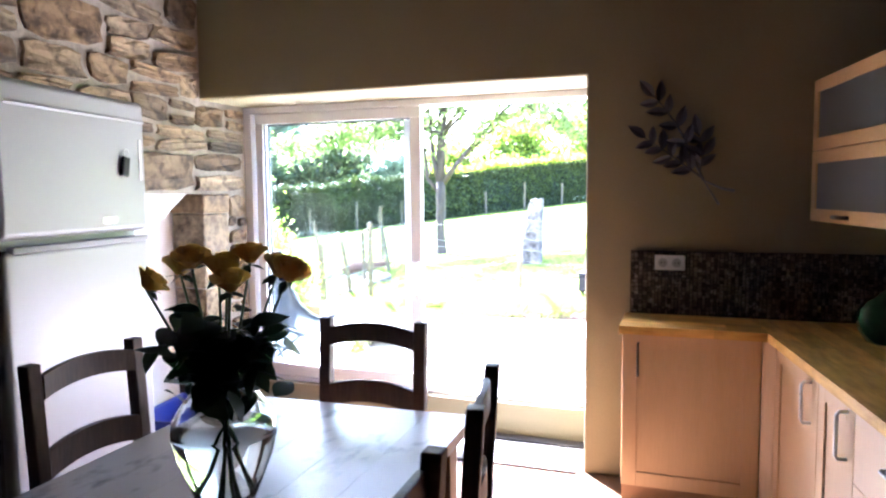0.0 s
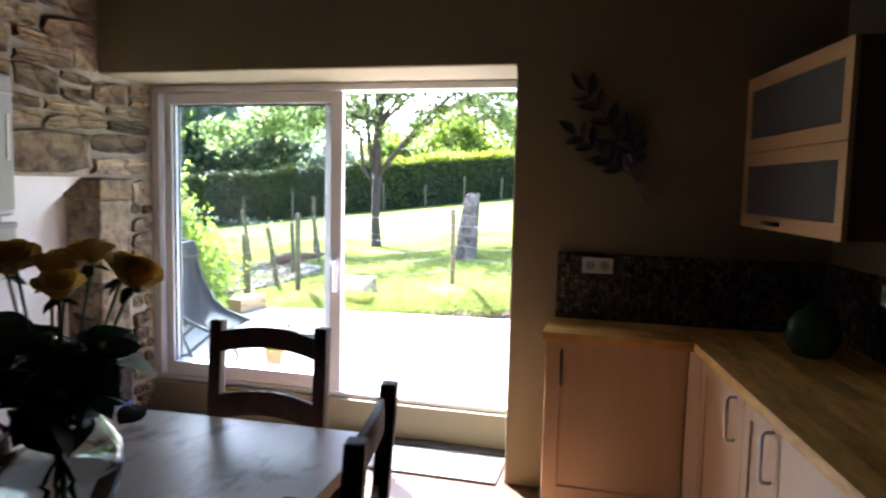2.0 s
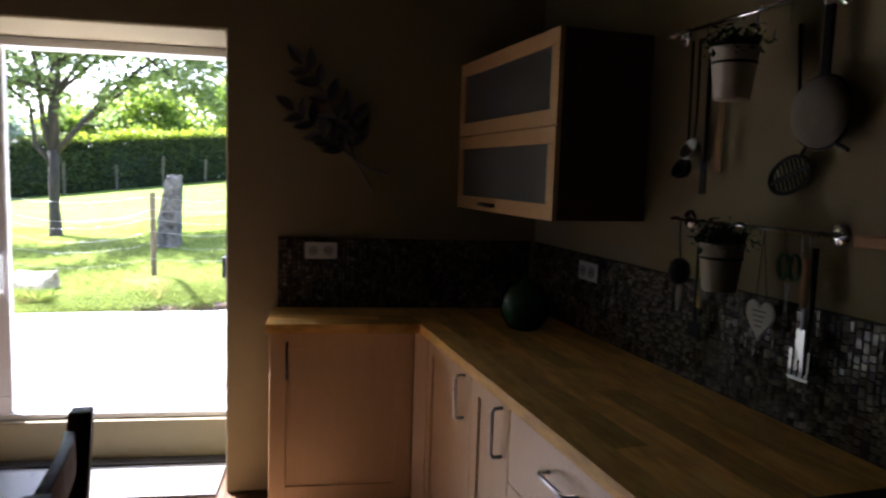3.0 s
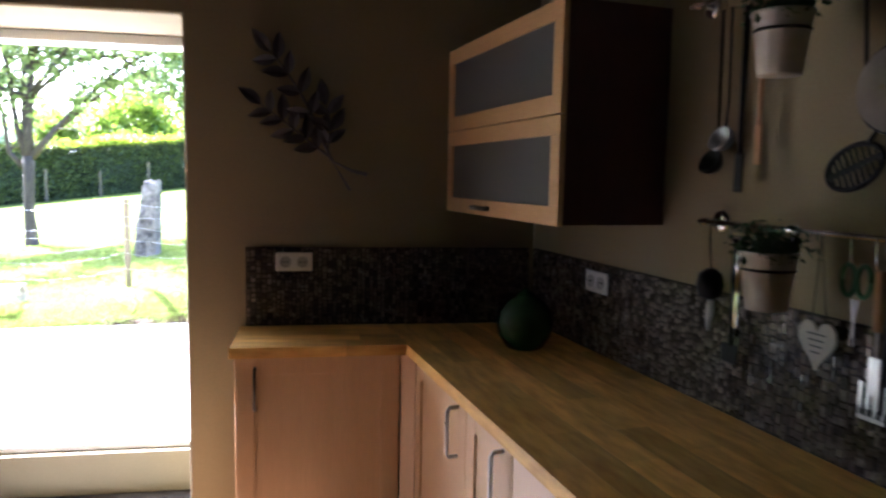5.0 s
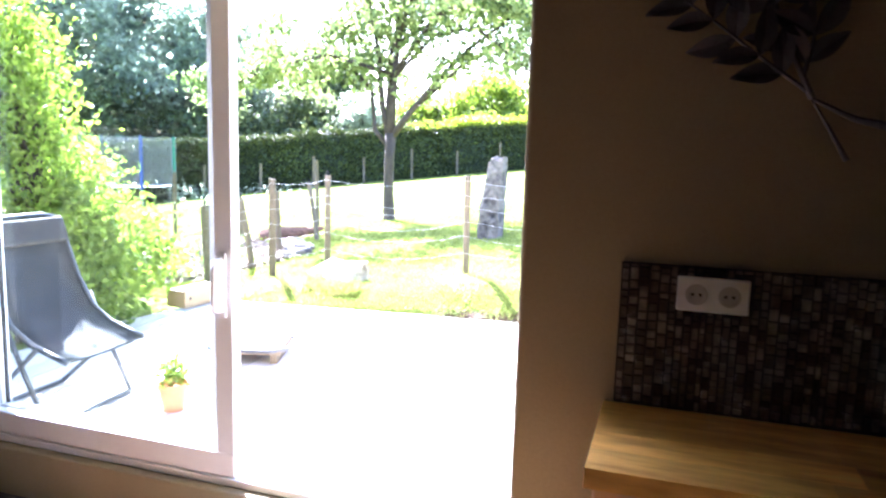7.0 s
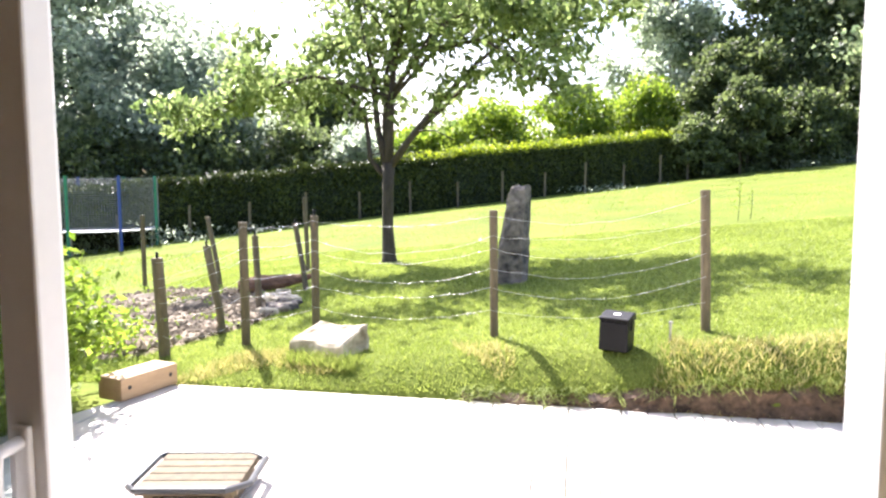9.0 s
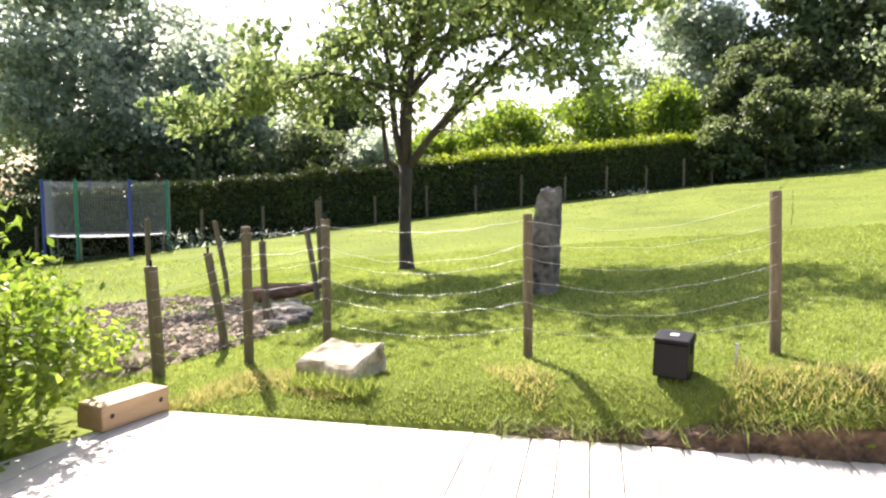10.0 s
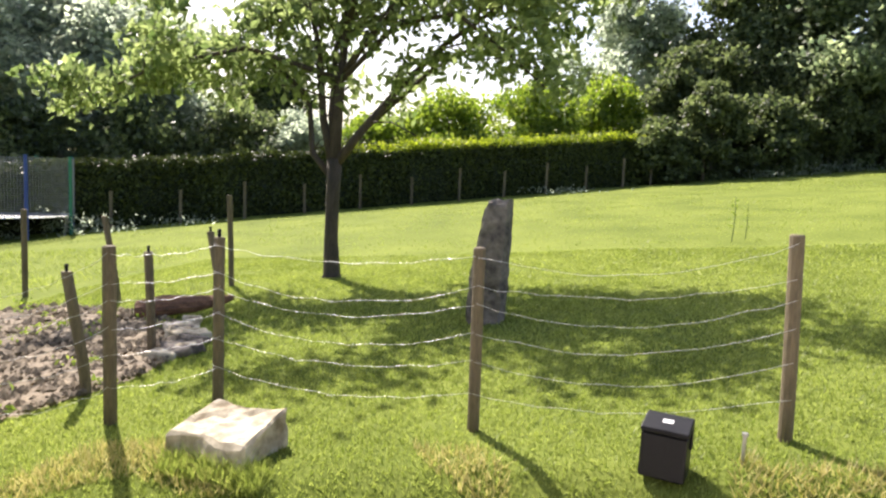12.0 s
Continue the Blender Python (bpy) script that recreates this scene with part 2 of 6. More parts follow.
GRASS_SOIL = surface("lawn", (0.070, 0.100, 0.016), (0.18, 0.215, 0.046), 0.95, 26, 0.8, 0.6, contrast=(0.30, 0.70), spec=0.05)
GRASS = foliage("grass_blades", (0.115, 0.155, 0.030), (0.29, 0.335, 0.095), 0.40)
DRY_GRASS = foliage("dry_grass", (0.27, 0.25, 0.08), (0.48, 0.43, 0.20), 0.3)
LEAF_TREE = foliage("maple_leaves", (0.06, 0.092, 0.030), (0.25, 0.30, 0.125), 0.5, 0.38)
# Shaded face and sunlit crest of the hedge are put into two leaf colours.
LEAF_HEDGE = foliage("hedge_shaded_leaves", (0.020, 0.030, 0.009), (0.085, 0.108, 0.022), 0.10)
LEAF_HEDGE_SUNLIT = foliage("hedge_sunlit_leaves", (0.07, 0.105, 0.014), (0.28, 0.33, 0.045), 0.45)
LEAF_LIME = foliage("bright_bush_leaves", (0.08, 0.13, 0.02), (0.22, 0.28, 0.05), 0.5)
LEAF_DARK = foliage("dark_tree_leaves", (0.06, 0.09, 0.05), (0.29, 0.34, 0.18), 0.6)
# Haze and sun flare are put into the colour: paler than the leaves themselves.
LEAF_FAR = foliage("hazed_far_leaves", (0.14, 0.17, 0.13), (0.38, 0.42, 0.32), 0.68)
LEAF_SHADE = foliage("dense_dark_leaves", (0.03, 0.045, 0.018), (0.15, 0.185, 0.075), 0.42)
LEAF_SHRUB = foliage("patio_shrub_leaves", (0.09, 0.14, 0.025), (0.24, 0.31, 0.06), 0.5)
# Near-black colour stands in for the shade inside the hedge.
CORE = surface("hedge_inner_shade", (0.010, 0.016, 0.007), (0.022, 0.032, 0.012), 1.0, 10, 2, 0.5)
SLING = surface("grey_mesh_fabric", (0.05, 0.055, 0.06), (0.085, 0.09, 0.098), 0.7, 250, 4, 0.3)
TUBE = surface("grey_tube", (0.07, 0.075, 0.08), (0.11, 0.115, 0.12), 0.4, 60, 4, 0.05, metal=0.4)
TERRACOTTA = surface("terracotta", (0.46, 0.17, 0.07), (0.58, 0.25, 0.12), 0.85, 40, 6, 0.2)
NET_BLACK = surface("trampoline_net", (0.20, 0.20, 0.21), (0.28, 0.28, 0.29), 0.8, 80, 5, 0.1)
PAD_BLUE = surface("blue_pad", (0.03, 0.06, 0.25), (0.05, 0.09, 0.33), 0.6, 40, 5, 0.1)
PAD_GREEN = surface("green_pad", (0.02, 0.16, 0.09), (0.03, 0.22, 0.13), 0.6, 40, 5, 0.1)
PLAQUE = surface("cream_wood_plaque", (0.55, 0.52, 0.47), (0.66, 0.63, 0.57), 0.7, 30, 5, 0.1)
INK = surface("grey_print", (0.12, 0.12, 0.12), (0.16, 0.16, 0.16), 0.7, 50, 5, 0.0)
OLIVE_WOOD = surface("utensil_wood", (0.36, 0.18, 0.08), (0.50, 0.28, 0.13), 0.6, 25, 5, 0.1, stretch=(5, 5, 1))
HERB = foliage("herb_leaves", (0.012, 0.03, 0.012), (0.03, 0.06, 0.02), 0.2)


# ---- helpers for meshes ----
def part(name, bm, material, parent=None, label="", smooth=False, m=None):
    me = bpy.data.meshes.new(name)
    bm.to_mesh(me)
    bm.free()
    me.materials.append(material)
    if smooth:
        me.polygons.foreach_set("use_smooth", [True] * len(me.polygons))
    ob = new(name, me)
    if parent is not None:
        ob.parent = parent
    if m is not None:
        ob.matrix_basis = m
    return tagged(ob, label)


def raw(name, verts, faces, material, parent=None, label="", smooth=False):
    me = bpy.data.meshes.new(name)
    me.from_pydata(verts, [], faces)
    me.materials.append(material)
    if smooth:
        me.polygons.foreach_set("use_smooth", [True] * len(me.polygons))
    ob = new(name, me)
    if parent is not None:
        ob.parent = parent
    return tagged(ob, label)


def thing(name, label, category, m=None, group="", kind=""):
    ob = new(name)
    ob.empty_display_size = 0.1
    if m is not None:
        ob.matrix_basis = m
    return tagged(ob, label, category, group, kind)


def box(x0, y0, z0, x1, y1, z1, bevel=0.0, seg=2, bm=None, m=None):
    """A box between two corners, edges rounded by bevel."""
    own = bmesh.new()
    mat = Matrix.Translation(((x0 + x1) / 2, (y0 + y1) / 2, (z0 + z1) / 2)) @ Matrix.Diagonal((abs(x1 - x0), abs(y1 - y0), abs(z1 - z0), 1))
    bmesh.ops.create_cube(own, size=1, matrix=mat)
    if bevel:
        bmesh.ops.bevel(own, geom=own.edges[:], offset=bevel, segments=seg, profile=0.5, affect="EDGES")
    if m is not None:
        own.transform(m)
    if bm is None:
        return own
    return merge(bm, own)


def merge(bm, other):
    me = bpy.data.meshes.new("tmp")
    other.to_mesh(me)
    other.free()
    bm.from_mesh(me)
    bpy.data.meshes.remove(me)
    return bm


def tube(points, radii, n=8, bm=None, flat=1.0, closed=True):
    """A round bar along points; radii one number or one a point."""
    bm = bm or bmesh.new()
    pts = [Vector(p) for p in points]
    if not isinstance(radii, (list, tuple)):
        radii = [radii] * len(pts)
    rings, side = [], None
    for i, p in enumerate(pts):
        d = (pts[min(i + 1, len(pts) - 1)] - pts[max(i - 1, 0)]).normalized()
        if side is None:
            side = d.orthogonal().normalized()
        else:
            side = (side - d * side.dot(d))
            side = side.normalized() if side.length > 1e-6 else d.orthogonal().normalized()
        up = d.cross(side)
        rings.append([bm.verts.new(p + radii[i] * (math.cos(2 * math.pi * k / n) * side + flat * math.sin(2 * math.pi * k / n) * up)) for k in range(n)])
    for a, b in zip(rings, rings[1:]):
        for k in range(n):
            bm.faces.new((a[k], a[(k + 1) % n], b[(k + 1) % n], b[k]))
    if closed:
        bm.faces.new(rings[0][::-1]), bm.faces.new(rings[-1])
    return bm


def lathe(profile, n=28, bm=None, at=(0, 0, 0), caps=True):
    """A turned body: profile of (radius, height)."""
    bm = bm or bmesh.new()
    rings = [[bm.verts.new((at[0] + r * math.cos(2 * math.pi * k / n), at[1] + r * math.sin(2 * math.pi * k / n), at[2] + z)) for k in range(n)] for r, z in profile]
    for a, b in zip(rings, rings[1:]):
        for k in range(n):
            bm.faces.new((a[k], a[(k + 1) % n], b[(k + 1) % n], b[k]))
    if caps:
        bm.faces.new(rings[0][::-1]), bm.faces.new(rings[-1])
    return bm


def slab(outline, z0, z1, bevel=0.0, bm=None):
    """A flat plate with the given outline (counter-clockwise)."""
    own = bmesh.new()
    lo = [own.verts.new((x, y, z0)) for x, y in outline]
    hi = [own.verts.new((x, y, z1)) for x, y in outline]
    k = len(lo)
    own.faces.new(lo[::-1]), own.faces.new(hi)
    for i in range(k):
        own.faces.new((lo[i], lo[(i + 1) % k], hi[(i + 1) % k], hi[i]))
    if bevel:
        bmesh.ops.bevel(own, geom=own.edges[:], offset=bevel, segments=2, profile=0.5, affect="EDGES")
    return own if bm is None else merge(bm, own)


def leaves(name, centres, size, material, rng, parent=None, label="", droop=0.0, wide=0.5, jitter=0.35, fold=0.12):
    """Many small leaves, each a folded diamond, round the given centres."""
    c = np.asarray(centres, dtype=float)
    k = len(c)
    d = rng.normal(size=(k, 3))
    d[:, 2] -= droop
    d /= np.linalg.norm(d, axis=1)[:, None]
    s = np.cross(d, rng.normal(size=(k, 3)))
    s /= np.linalg.norm(s, axis=1)[:, None] + 1e-9
    nrm = np.cross(d, s)
    ln = size * (1 + jitter * rng.uniform(-1, 1, size=k))[:, None]
    v = np.empty((k, 4, 3))
    v[:, 0] = c - d * ln * 0.5
    v[:, 1] = c + s * ln * wide * 0.5 + nrm * ln * fold
    v[:, 2] = c + d * ln * 0.5
    v[:, 3] = c - s * ln * wide * 0.5 + nrm * ln * fold
    idx = np.arange(k)[:, None] * 4
    f = np.concatenate([idx + np.array([0, 1, 2]), idx + np.array([0, 2, 3])]).reshape(2, k, 3).transpose(1, 0, 2).reshape(-1, 3)
    return raw(name, v.reshape(-1, 3).tolist(), f.tolist(), material, parent, label)


# ---- the house shell ----
WALL_Y, OUT_Y, STONE_X, HEAD_Z, JAMB_X, SILL_Z, CEIL_Z = 4.935, 5.62, -2.68, 2.165, -0.2, 0.22, 2.82
KROT = 8.25
KM = pose(1.275, WALL_Y, 0, 0, 0, KROT)


def k_at(x, y, z):
    return KM @ Vector((x, y, z))


def setting(name, bm, material, label, m=None):
    ob = part(name, bm, material, None, label, m=m)
    return tagged(ob, label, "wall" if "wall" in name else name.split("_")[0], kind="structure")


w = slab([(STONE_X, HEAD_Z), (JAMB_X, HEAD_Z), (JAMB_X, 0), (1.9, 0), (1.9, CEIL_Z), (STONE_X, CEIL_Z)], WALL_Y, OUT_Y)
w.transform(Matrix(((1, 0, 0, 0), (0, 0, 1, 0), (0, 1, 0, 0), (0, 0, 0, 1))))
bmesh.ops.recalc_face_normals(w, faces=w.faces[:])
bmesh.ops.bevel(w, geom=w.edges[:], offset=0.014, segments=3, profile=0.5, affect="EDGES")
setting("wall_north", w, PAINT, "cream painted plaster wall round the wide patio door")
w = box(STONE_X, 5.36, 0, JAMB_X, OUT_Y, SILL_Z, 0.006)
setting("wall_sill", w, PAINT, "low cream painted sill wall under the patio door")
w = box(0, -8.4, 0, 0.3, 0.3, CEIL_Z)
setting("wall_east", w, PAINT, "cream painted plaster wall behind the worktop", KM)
# Unseen south wall, added to close the room without much bounce.
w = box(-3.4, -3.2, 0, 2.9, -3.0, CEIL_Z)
setting("wall_south", w, CEILING, "unseen wall closing the kitchen, darkened to cut bounce light")
w = box(-3.3, -3.0, 0, STONE_X, 4.0, CEIL_Z)
box(-3.3, 4.0, 1.56, STONE_X, WALL_Y, CEIL_Z, bm=w)
box(-3.3, WALL_Y, 0, STONE_X, OUT_Y, CEIL_Z, bm=w)
stone_wall = setting("wall_west", w, MORTAR, "rubble stone wall with pale lime mortar joints")
w = box(-3.3, 4.0, 0, -2.93, WALL_Y, 1.56)
niche = slab([(4.0, 0.96), (4.9, 1.56), (4.0, 1.56)], -2.931, -2.78)
niche.transform(Matrix(((0, 0, 1, 0), (1, 0, 0, 0), (0, 1, 0, 0), (0, 0, 0, 1))))
setting("wall_niche", merge(w, niche), WHITE_PAINT, "white limewashed niche with a sloping head in the stone wall")
setting("ceiling", box(-3.4, -3.2, CEIL_Z, 2.9, OUT_Y, CEIL_Z + 0.2), CEILING, "unseen kitchen ceiling, darkened to cut bounce light")
floor = setting("floor", box(-3.4, -3.2, -0.2, 2.9, 5.5, -0.006), PLINTH, "warm oak plank kitchen floor")


# ---- patio door ----
def patio_door():
    door = thing("door_1", "white plastic sliding patio door slid open with clear glass", "door", kind="structure")
    x0, x1, z0, z1, y0, y1 = STONE_X + 0.002, JAMB_X - 0.002, SILL_Z + 0.002, HEAD_Z - 0.002, 5.40, 5.54
    part("frame_head", box(x0, y0, z1 - 0.045, x1, y1, z1, 0.005), PVC, door)
    part("frame_track", box(x0, y0, z0, x1, y1, z0 + 0.03, 0.004), PVC, door)
    part("frame_jamb", box(x0, y0, z0 + 0.03, x0 + 0.06, y1, z1 - 0.045, 0.005), PVC, door)
    part("frame_jamb", box(x1 - 0.05, y0, z0 + 0.03, x1, y1, z1 - 0.045, 0.005), PVC, door)
    for yy, sx0, sx1 in ((5.405, -2.585, -1.33), (5.475, -2.60, -1.40)):
        sash = part("sash", box(sx0, yy, z0 + 0.034, sx1, yy + 0.05, z0 + 0.125, 0.005), PVC, door)
        part("top_rail", box(sx0, yy, z1 - 0.12, sx1, yy + 0.05, z1 - 0.05, 0.005), PVC, sash)
        part("stile", box(sx0, yy, z0 + 0.125, sx0 + 0.06, yy + 0.05, z1 - 0.12, 0.005), PVC, sash)
        part("stile", box(sx1 - 0.075, yy, z0 + 0.125, sx1, yy + 0.05, z1 - 0.12, 0.005), PVC, sash)
        g = box(sx0 + 0.06, yy + 0.018, z0 + 0.125, sx0 + 0.067, yy + 0.032, z1 - 0.12)
        box(sx1 - 0.082, yy + 0.018, z0 + 0.125, sx1 - 0.075, yy + 0.032, z1 - 0.12, bm=g)
        box(sx0 + 0.067, yy + 0.018, z1 - 0.127, sx1 - 0.082, yy + 0.032, z1 - 0.12, bm=g)
        part("gasket", g, GASKET, sash, "dark rubber gasket")
        pane = part("pane", box(sx0 + 0.067, yy + 0.022, z0 + 0.126, sx1 - 0.082, yy + 0.028, z1 - 0.127), PANE, sash, "clear glass pane")
        pane.visible_shadow = False
    hx = -1.366
    h = box(hx - 0.016, 5.393, 0.865, hx + 0.016, 5.4045, 1.10, 0.004)
    plate = part("handle_plate", h, PVC, door, "white handle plate")
    part("door_handle", tube([(hx, 5.395, 0.895), (hx, 5.355, 0.90), (hx, 5.35, 0.93), (hx, 5.35, 1.04), (hx, 5.355, 1.07), (hx, 5.395, 1.075)], 0.011, 10), PVC, plate, "white pull handle", True)


patio_door()
mat = part("doormat", box(-1.35, 4.90, 0.001, -0.24, 5.26, 0.016, 0.005), MAT, None)
tagged(mat, "pale grey fibre doormat on the floor at the door", "doormat")
# Near-black strip between the doormat and the sill wall.
strip = part("sill_foot_strip", box(-2.6, 5.27, 0.001, -0.22, 5.358, 0.022, 0.004), MATT_BLACK, None)
tagged(strip, "dark strip along the foot of the sill wall", "threshold", kind="structure")


# ---- kitchen units ----
def d_handle(cab, x, y0, z0, y1, z1, out, metal=None):
    """A bent bar handle from one foot to the other; out: how it stands proud."""
    o = Vector(out)
    a, b = Vector((x, y0, z0)), Vector((x, y1, z1))
    d = (b - a).normalized() * 0.012
    pts = [a, a + o * 0.75, a + o + d, b + o - d, b + o * 0.75, b]
    return part("handle", tube(pts, 0.0065, 8), metal or STEEL, cab, "steel bow handle", True)


def shaker(name, parent, x, y0, y1, z0, z1, m=None):
    """A frame-and-panel front standing at x, facing -x, between y0 < y1."""
    f, t = 0.07, 0.02
    d = part(name, box(x + 0.008, y0 + f - 0.004, z0 + f - 0.004, x + 0.018, y1 - f + 0.004, z1 - f + 0.004), MAPLE, parent)
    for a in ((y0, z0, y0 + f, z1), (y1 - f, z0, y1, z1), (y0 + f, z0, y1 - f, z0 + f), (y0 + f, z1 - f, y1 - f, z1)):
        part("rail" if a[2] - a[0] > 0.1 else "stile", box(x, a[0], a[1], x + t, a[2], a[3], 0.002), MAPLE, d)
    return d


FRONT = -0.62
for y1, y0, kind in ((-0.30, -0.87, "door"), (-0.87, -1.22, "door"), (-1.22, -2.06, "drawer")):
    c = thing("base_cabinet", "maple base cabinet with %s under the oak worktop" % ("a shaker door" if kind == "door" else "deep drawers"), "cabinet", KM, "base cabinets")
    part("body", box(FRONT + 0.022, y0 + 0.001, 0.1, -0.01, y1 - 0.001, 0.868), MAPLE, c)
    part("plinth", box(FRONT + 0.07, y0 + 0.001, 0.0, FRONT + 0.085, y1 - 0.001, 0.0995), PLINTH, c)
    if kind == "door":
        d = shaker("door", c, FRONT, y0 + 0.002, y1 - 0.002, 0.105, 0.862)
        hy = y0 + 0.08 if y1 > -0.5 else y0 + 0.06
        d_handle(d, FRONT, hy, 0.665, hy, 0.825, (-0.035, 0, 0))
    else:
        for z0, z1 in ((0.105, 0.355), (0.358, 0.608), (0.611, 0.862)):
            d = part("drawer", box(FRONT, y0 + 0.002, z0, FRONT + 0.02, y1 - 0.002, z1, 0.003), MAPLE, c)
            d_handle(d, FRONT, -1.66, z1 - 0.1, -1.50, z1 - 0.1, (-0.035, 0, 0))
filler = thing("corner_post", "maple corner filler between the two cabinet runs", "cabinet")
part("panel", slab([(0.655, 4.601), (0.704, 4.5525), (0.76, 4.63), (0.655, 4.64)], 0.1, 0.868), MAPLE, filler)

BM = pose(0.026, 4.60, 0, 0, 0, 90)
c = thing("base_cabinet", "shallow maple cabinet with a shaker door beside the patio door", "cabinet", BM, "base cabinets")
part("body", box(0.022, -0.629, 0.1, 0.332, 0.0, 0.868), MAPLE, c)
part("plinth", box(0.06, -0.629, 0.0, 0.075, -0.002, 0.0995), PLINTH, c)
d = shaker("door", c, 0.0, -0.62, -0.004, 0.105, 0.862)
# Backlit handle: its shade is put into a darker steel than the others.
d_handle(d, 0.0, -0.078, 0.665, -0.078, 0.82, (-0.035, 0, 0), DARK_STEEL)

TOP0, TOP1, W_END = 0.870, 0.910, -2.06
STAVE = 0.095


def worktop():
    """Oak worktop glued up from staves, in an L along two walls."""
    top = thing("worktop", "oiled oak block worktop running along two walls", "worktop")
    rng = random.Random(5)
    # short leg along the north wall: staves lie along x
    y = 4.55
    while y < WALL_Y - 0.01:
        y2 = min(y + STAVE, WALL_Y - 0.003)
        x = 0.016
        lim = (k_at(-0.655, 0, 0)).x + (4.935 - (y + y2) / 2) * math.tan(radians(KROT)) - 0.006
        while x < lim - 0.02:
            x2 = min(x + rng.uniform(0.22, 0.55), lim)
            if lim - x2 < 0.08:
                x2 = lim
            part("stave", box(x, y, TOP0, x2 - 0.0003, y2 - 0.0003, TOP1, 0.0005, 1), WORKTOP_BACK, top)
            x = x2
        y = y2
    # long leg along the east wall
    x = -0.655
    while x < -0.01:
        x2 = min(x + STAVE, -0.004)
        y = W_END
        far = (WALL_Y - 0.004 - k_at(0, 0, 0).y - (x + x2) / 2 * math.sin(radians(KROT))) / math.cos(radians(KROT)) - 0.012
        while y < far - 0.02:
            y2 = min(y + rng.uniform(0.25, 0.6), far)
            if far - y2 < 0.08:
                y2 = far
            part("stave", box(x, y, TOP0, x2 - 0.0003, y2 - 0.0003, TOP1, 0.0005, 1), WOOD_TOP, top, m=KM)
            y = y2
        x = x2


worktop()


def cooker():
    c = thing("cooker", "black cooker with a glass hob at the end of the worktop", "cooker", KM)
    part("body", box(-0.60, W_END - 0.62, 0.0, -0.01, W_END - 0.01, 0.895, 0.004), BLACK, c)
    part("hob", box(-0.635, W_END - 0.63, 0.896, -0.01, W_END - 0.005, 0.922, 0.006), BLACK, c, "black glass hob")
    for i in range(4):
        part("knob", lathe([(0.02, 0), (0.02, 0.02), (0.016, 0.025)], 14, at=(-0.60, W_END - 0.09 - 0.12 * i, 0.922)), STEEL, c, "steel control knob")


cooker()


def wall_cupboard():
    y0, y1, z0, z1, xf = -0.945, 0.045, 1.405, 2.07, -0.376
    c = thing("wall_cupboard", "wooden wall cupboard with two frosted glass flap doors, shade painted on its carcass", "cupboard", KM @ pose(xf, y0, 0) @ pose(0, 0, 0, 0, 0, 1.1) @ pose(-xf, -y0, 0))
    part("body", box(xf + 0.022, y0 + 0.004, z0 + 0.003, -0.002, y1, z1, 0.002), CARCASS, c, "carcass with the shade put into its brown")
    for a, b in ((z0, 1.734), (1.738, z1)):
        f = 0.058
        d = part("flap_door", box(xf, y0, a, xf + 0.02, y1, a + f, 0.002), MAPLE_FRAME, c)
        part("rail", box(xf, y0, b - f, xf + 0.02, y1, b, 0.002), MAPLE_FRAME, d)
        part("stile", box(xf, y0, a + f, xf + 0.02, y0 + f, b - f, 0.002), MAPLE_FRAME, d)
        part("stile", box(xf, y1 - f, a + f, xf + 0.02, y1, b - f, 0.002), MAPLE_FRAME, d)
        part("pane", box(xf + 0.007, y0 + f, a + f, xf + 0.013, y1 - f, b - f), FROST, d, "frosted glass pane")
        if a == z0:
            part("handle", tube([(xf, -0.42, a + 0.028), (xf - 0.02, -0.415, a + 0.028), (xf - 0.022, -0.30, a + 0.028), (xf, -0.295, a + 0.028)], 0.009, 8), DARK_STEEL, d, "small dark steel handle", True)


wall_cupboard()


def socket(m):
    s = thing("wall_socket", "white double wall socket on the mosaic splashback", "socket", m, "wall sockets")
    part("plate", box(-0.075, -0.010, -0.039, 0.075, -0.002, 0.039, 0.004), SOCKET, s)
    for x in (-0.034, 0.034):
        o = part("outlet", lathe([(0.023, 0), (0.023, 0.004), (0.019, 0.004), (0.0175, 0.0012), (0.0, 0.001)], 22), OUTLET, s, "round recessed grey outlet")
        o.matrix_basis = pose(x, -0.010, 0, 90)
        for dx in (-0.008, 0.008):
            part("pin_hole", lathe([(0.0035, 0), (0.0035, 0.002)], 8, at=(dx, 0, 0.001)), BLACK, o)


socket(pose(0.235, WALL_Y - 0.012, 1.183))
socket(KM @ pose(-0.012, -0.58, 1.175, 0, 0, -90))


# ---- wall decoration: a metal leaf spray ----
def leaf_blade(length, width):
    bm = bmesh.new()
    rows = []
    for i in range(9):
        u = i / 8
        hw = width * 0.5 * math.sin(math.pi * u ** 0.85) + 0.0015
        lift = 0.010 * math.sin(math.pi * u)
        rows.append([bm.verts.new((-hw, u * length, lift + 0.006)), bm.verts.new((0, u * length, lift)), bm.verts.new((hw, u * length, lift + 0.006))])
    for a, b in zip(rows, rows[1:]):
        for k in (0, 1):
            bm.faces.new((a[k], a[k + 1], b[k + 1], b[k]))
    bmesh.ops.solidify(bm, geom=bm.faces[:], thickness=0.003)
    return bm


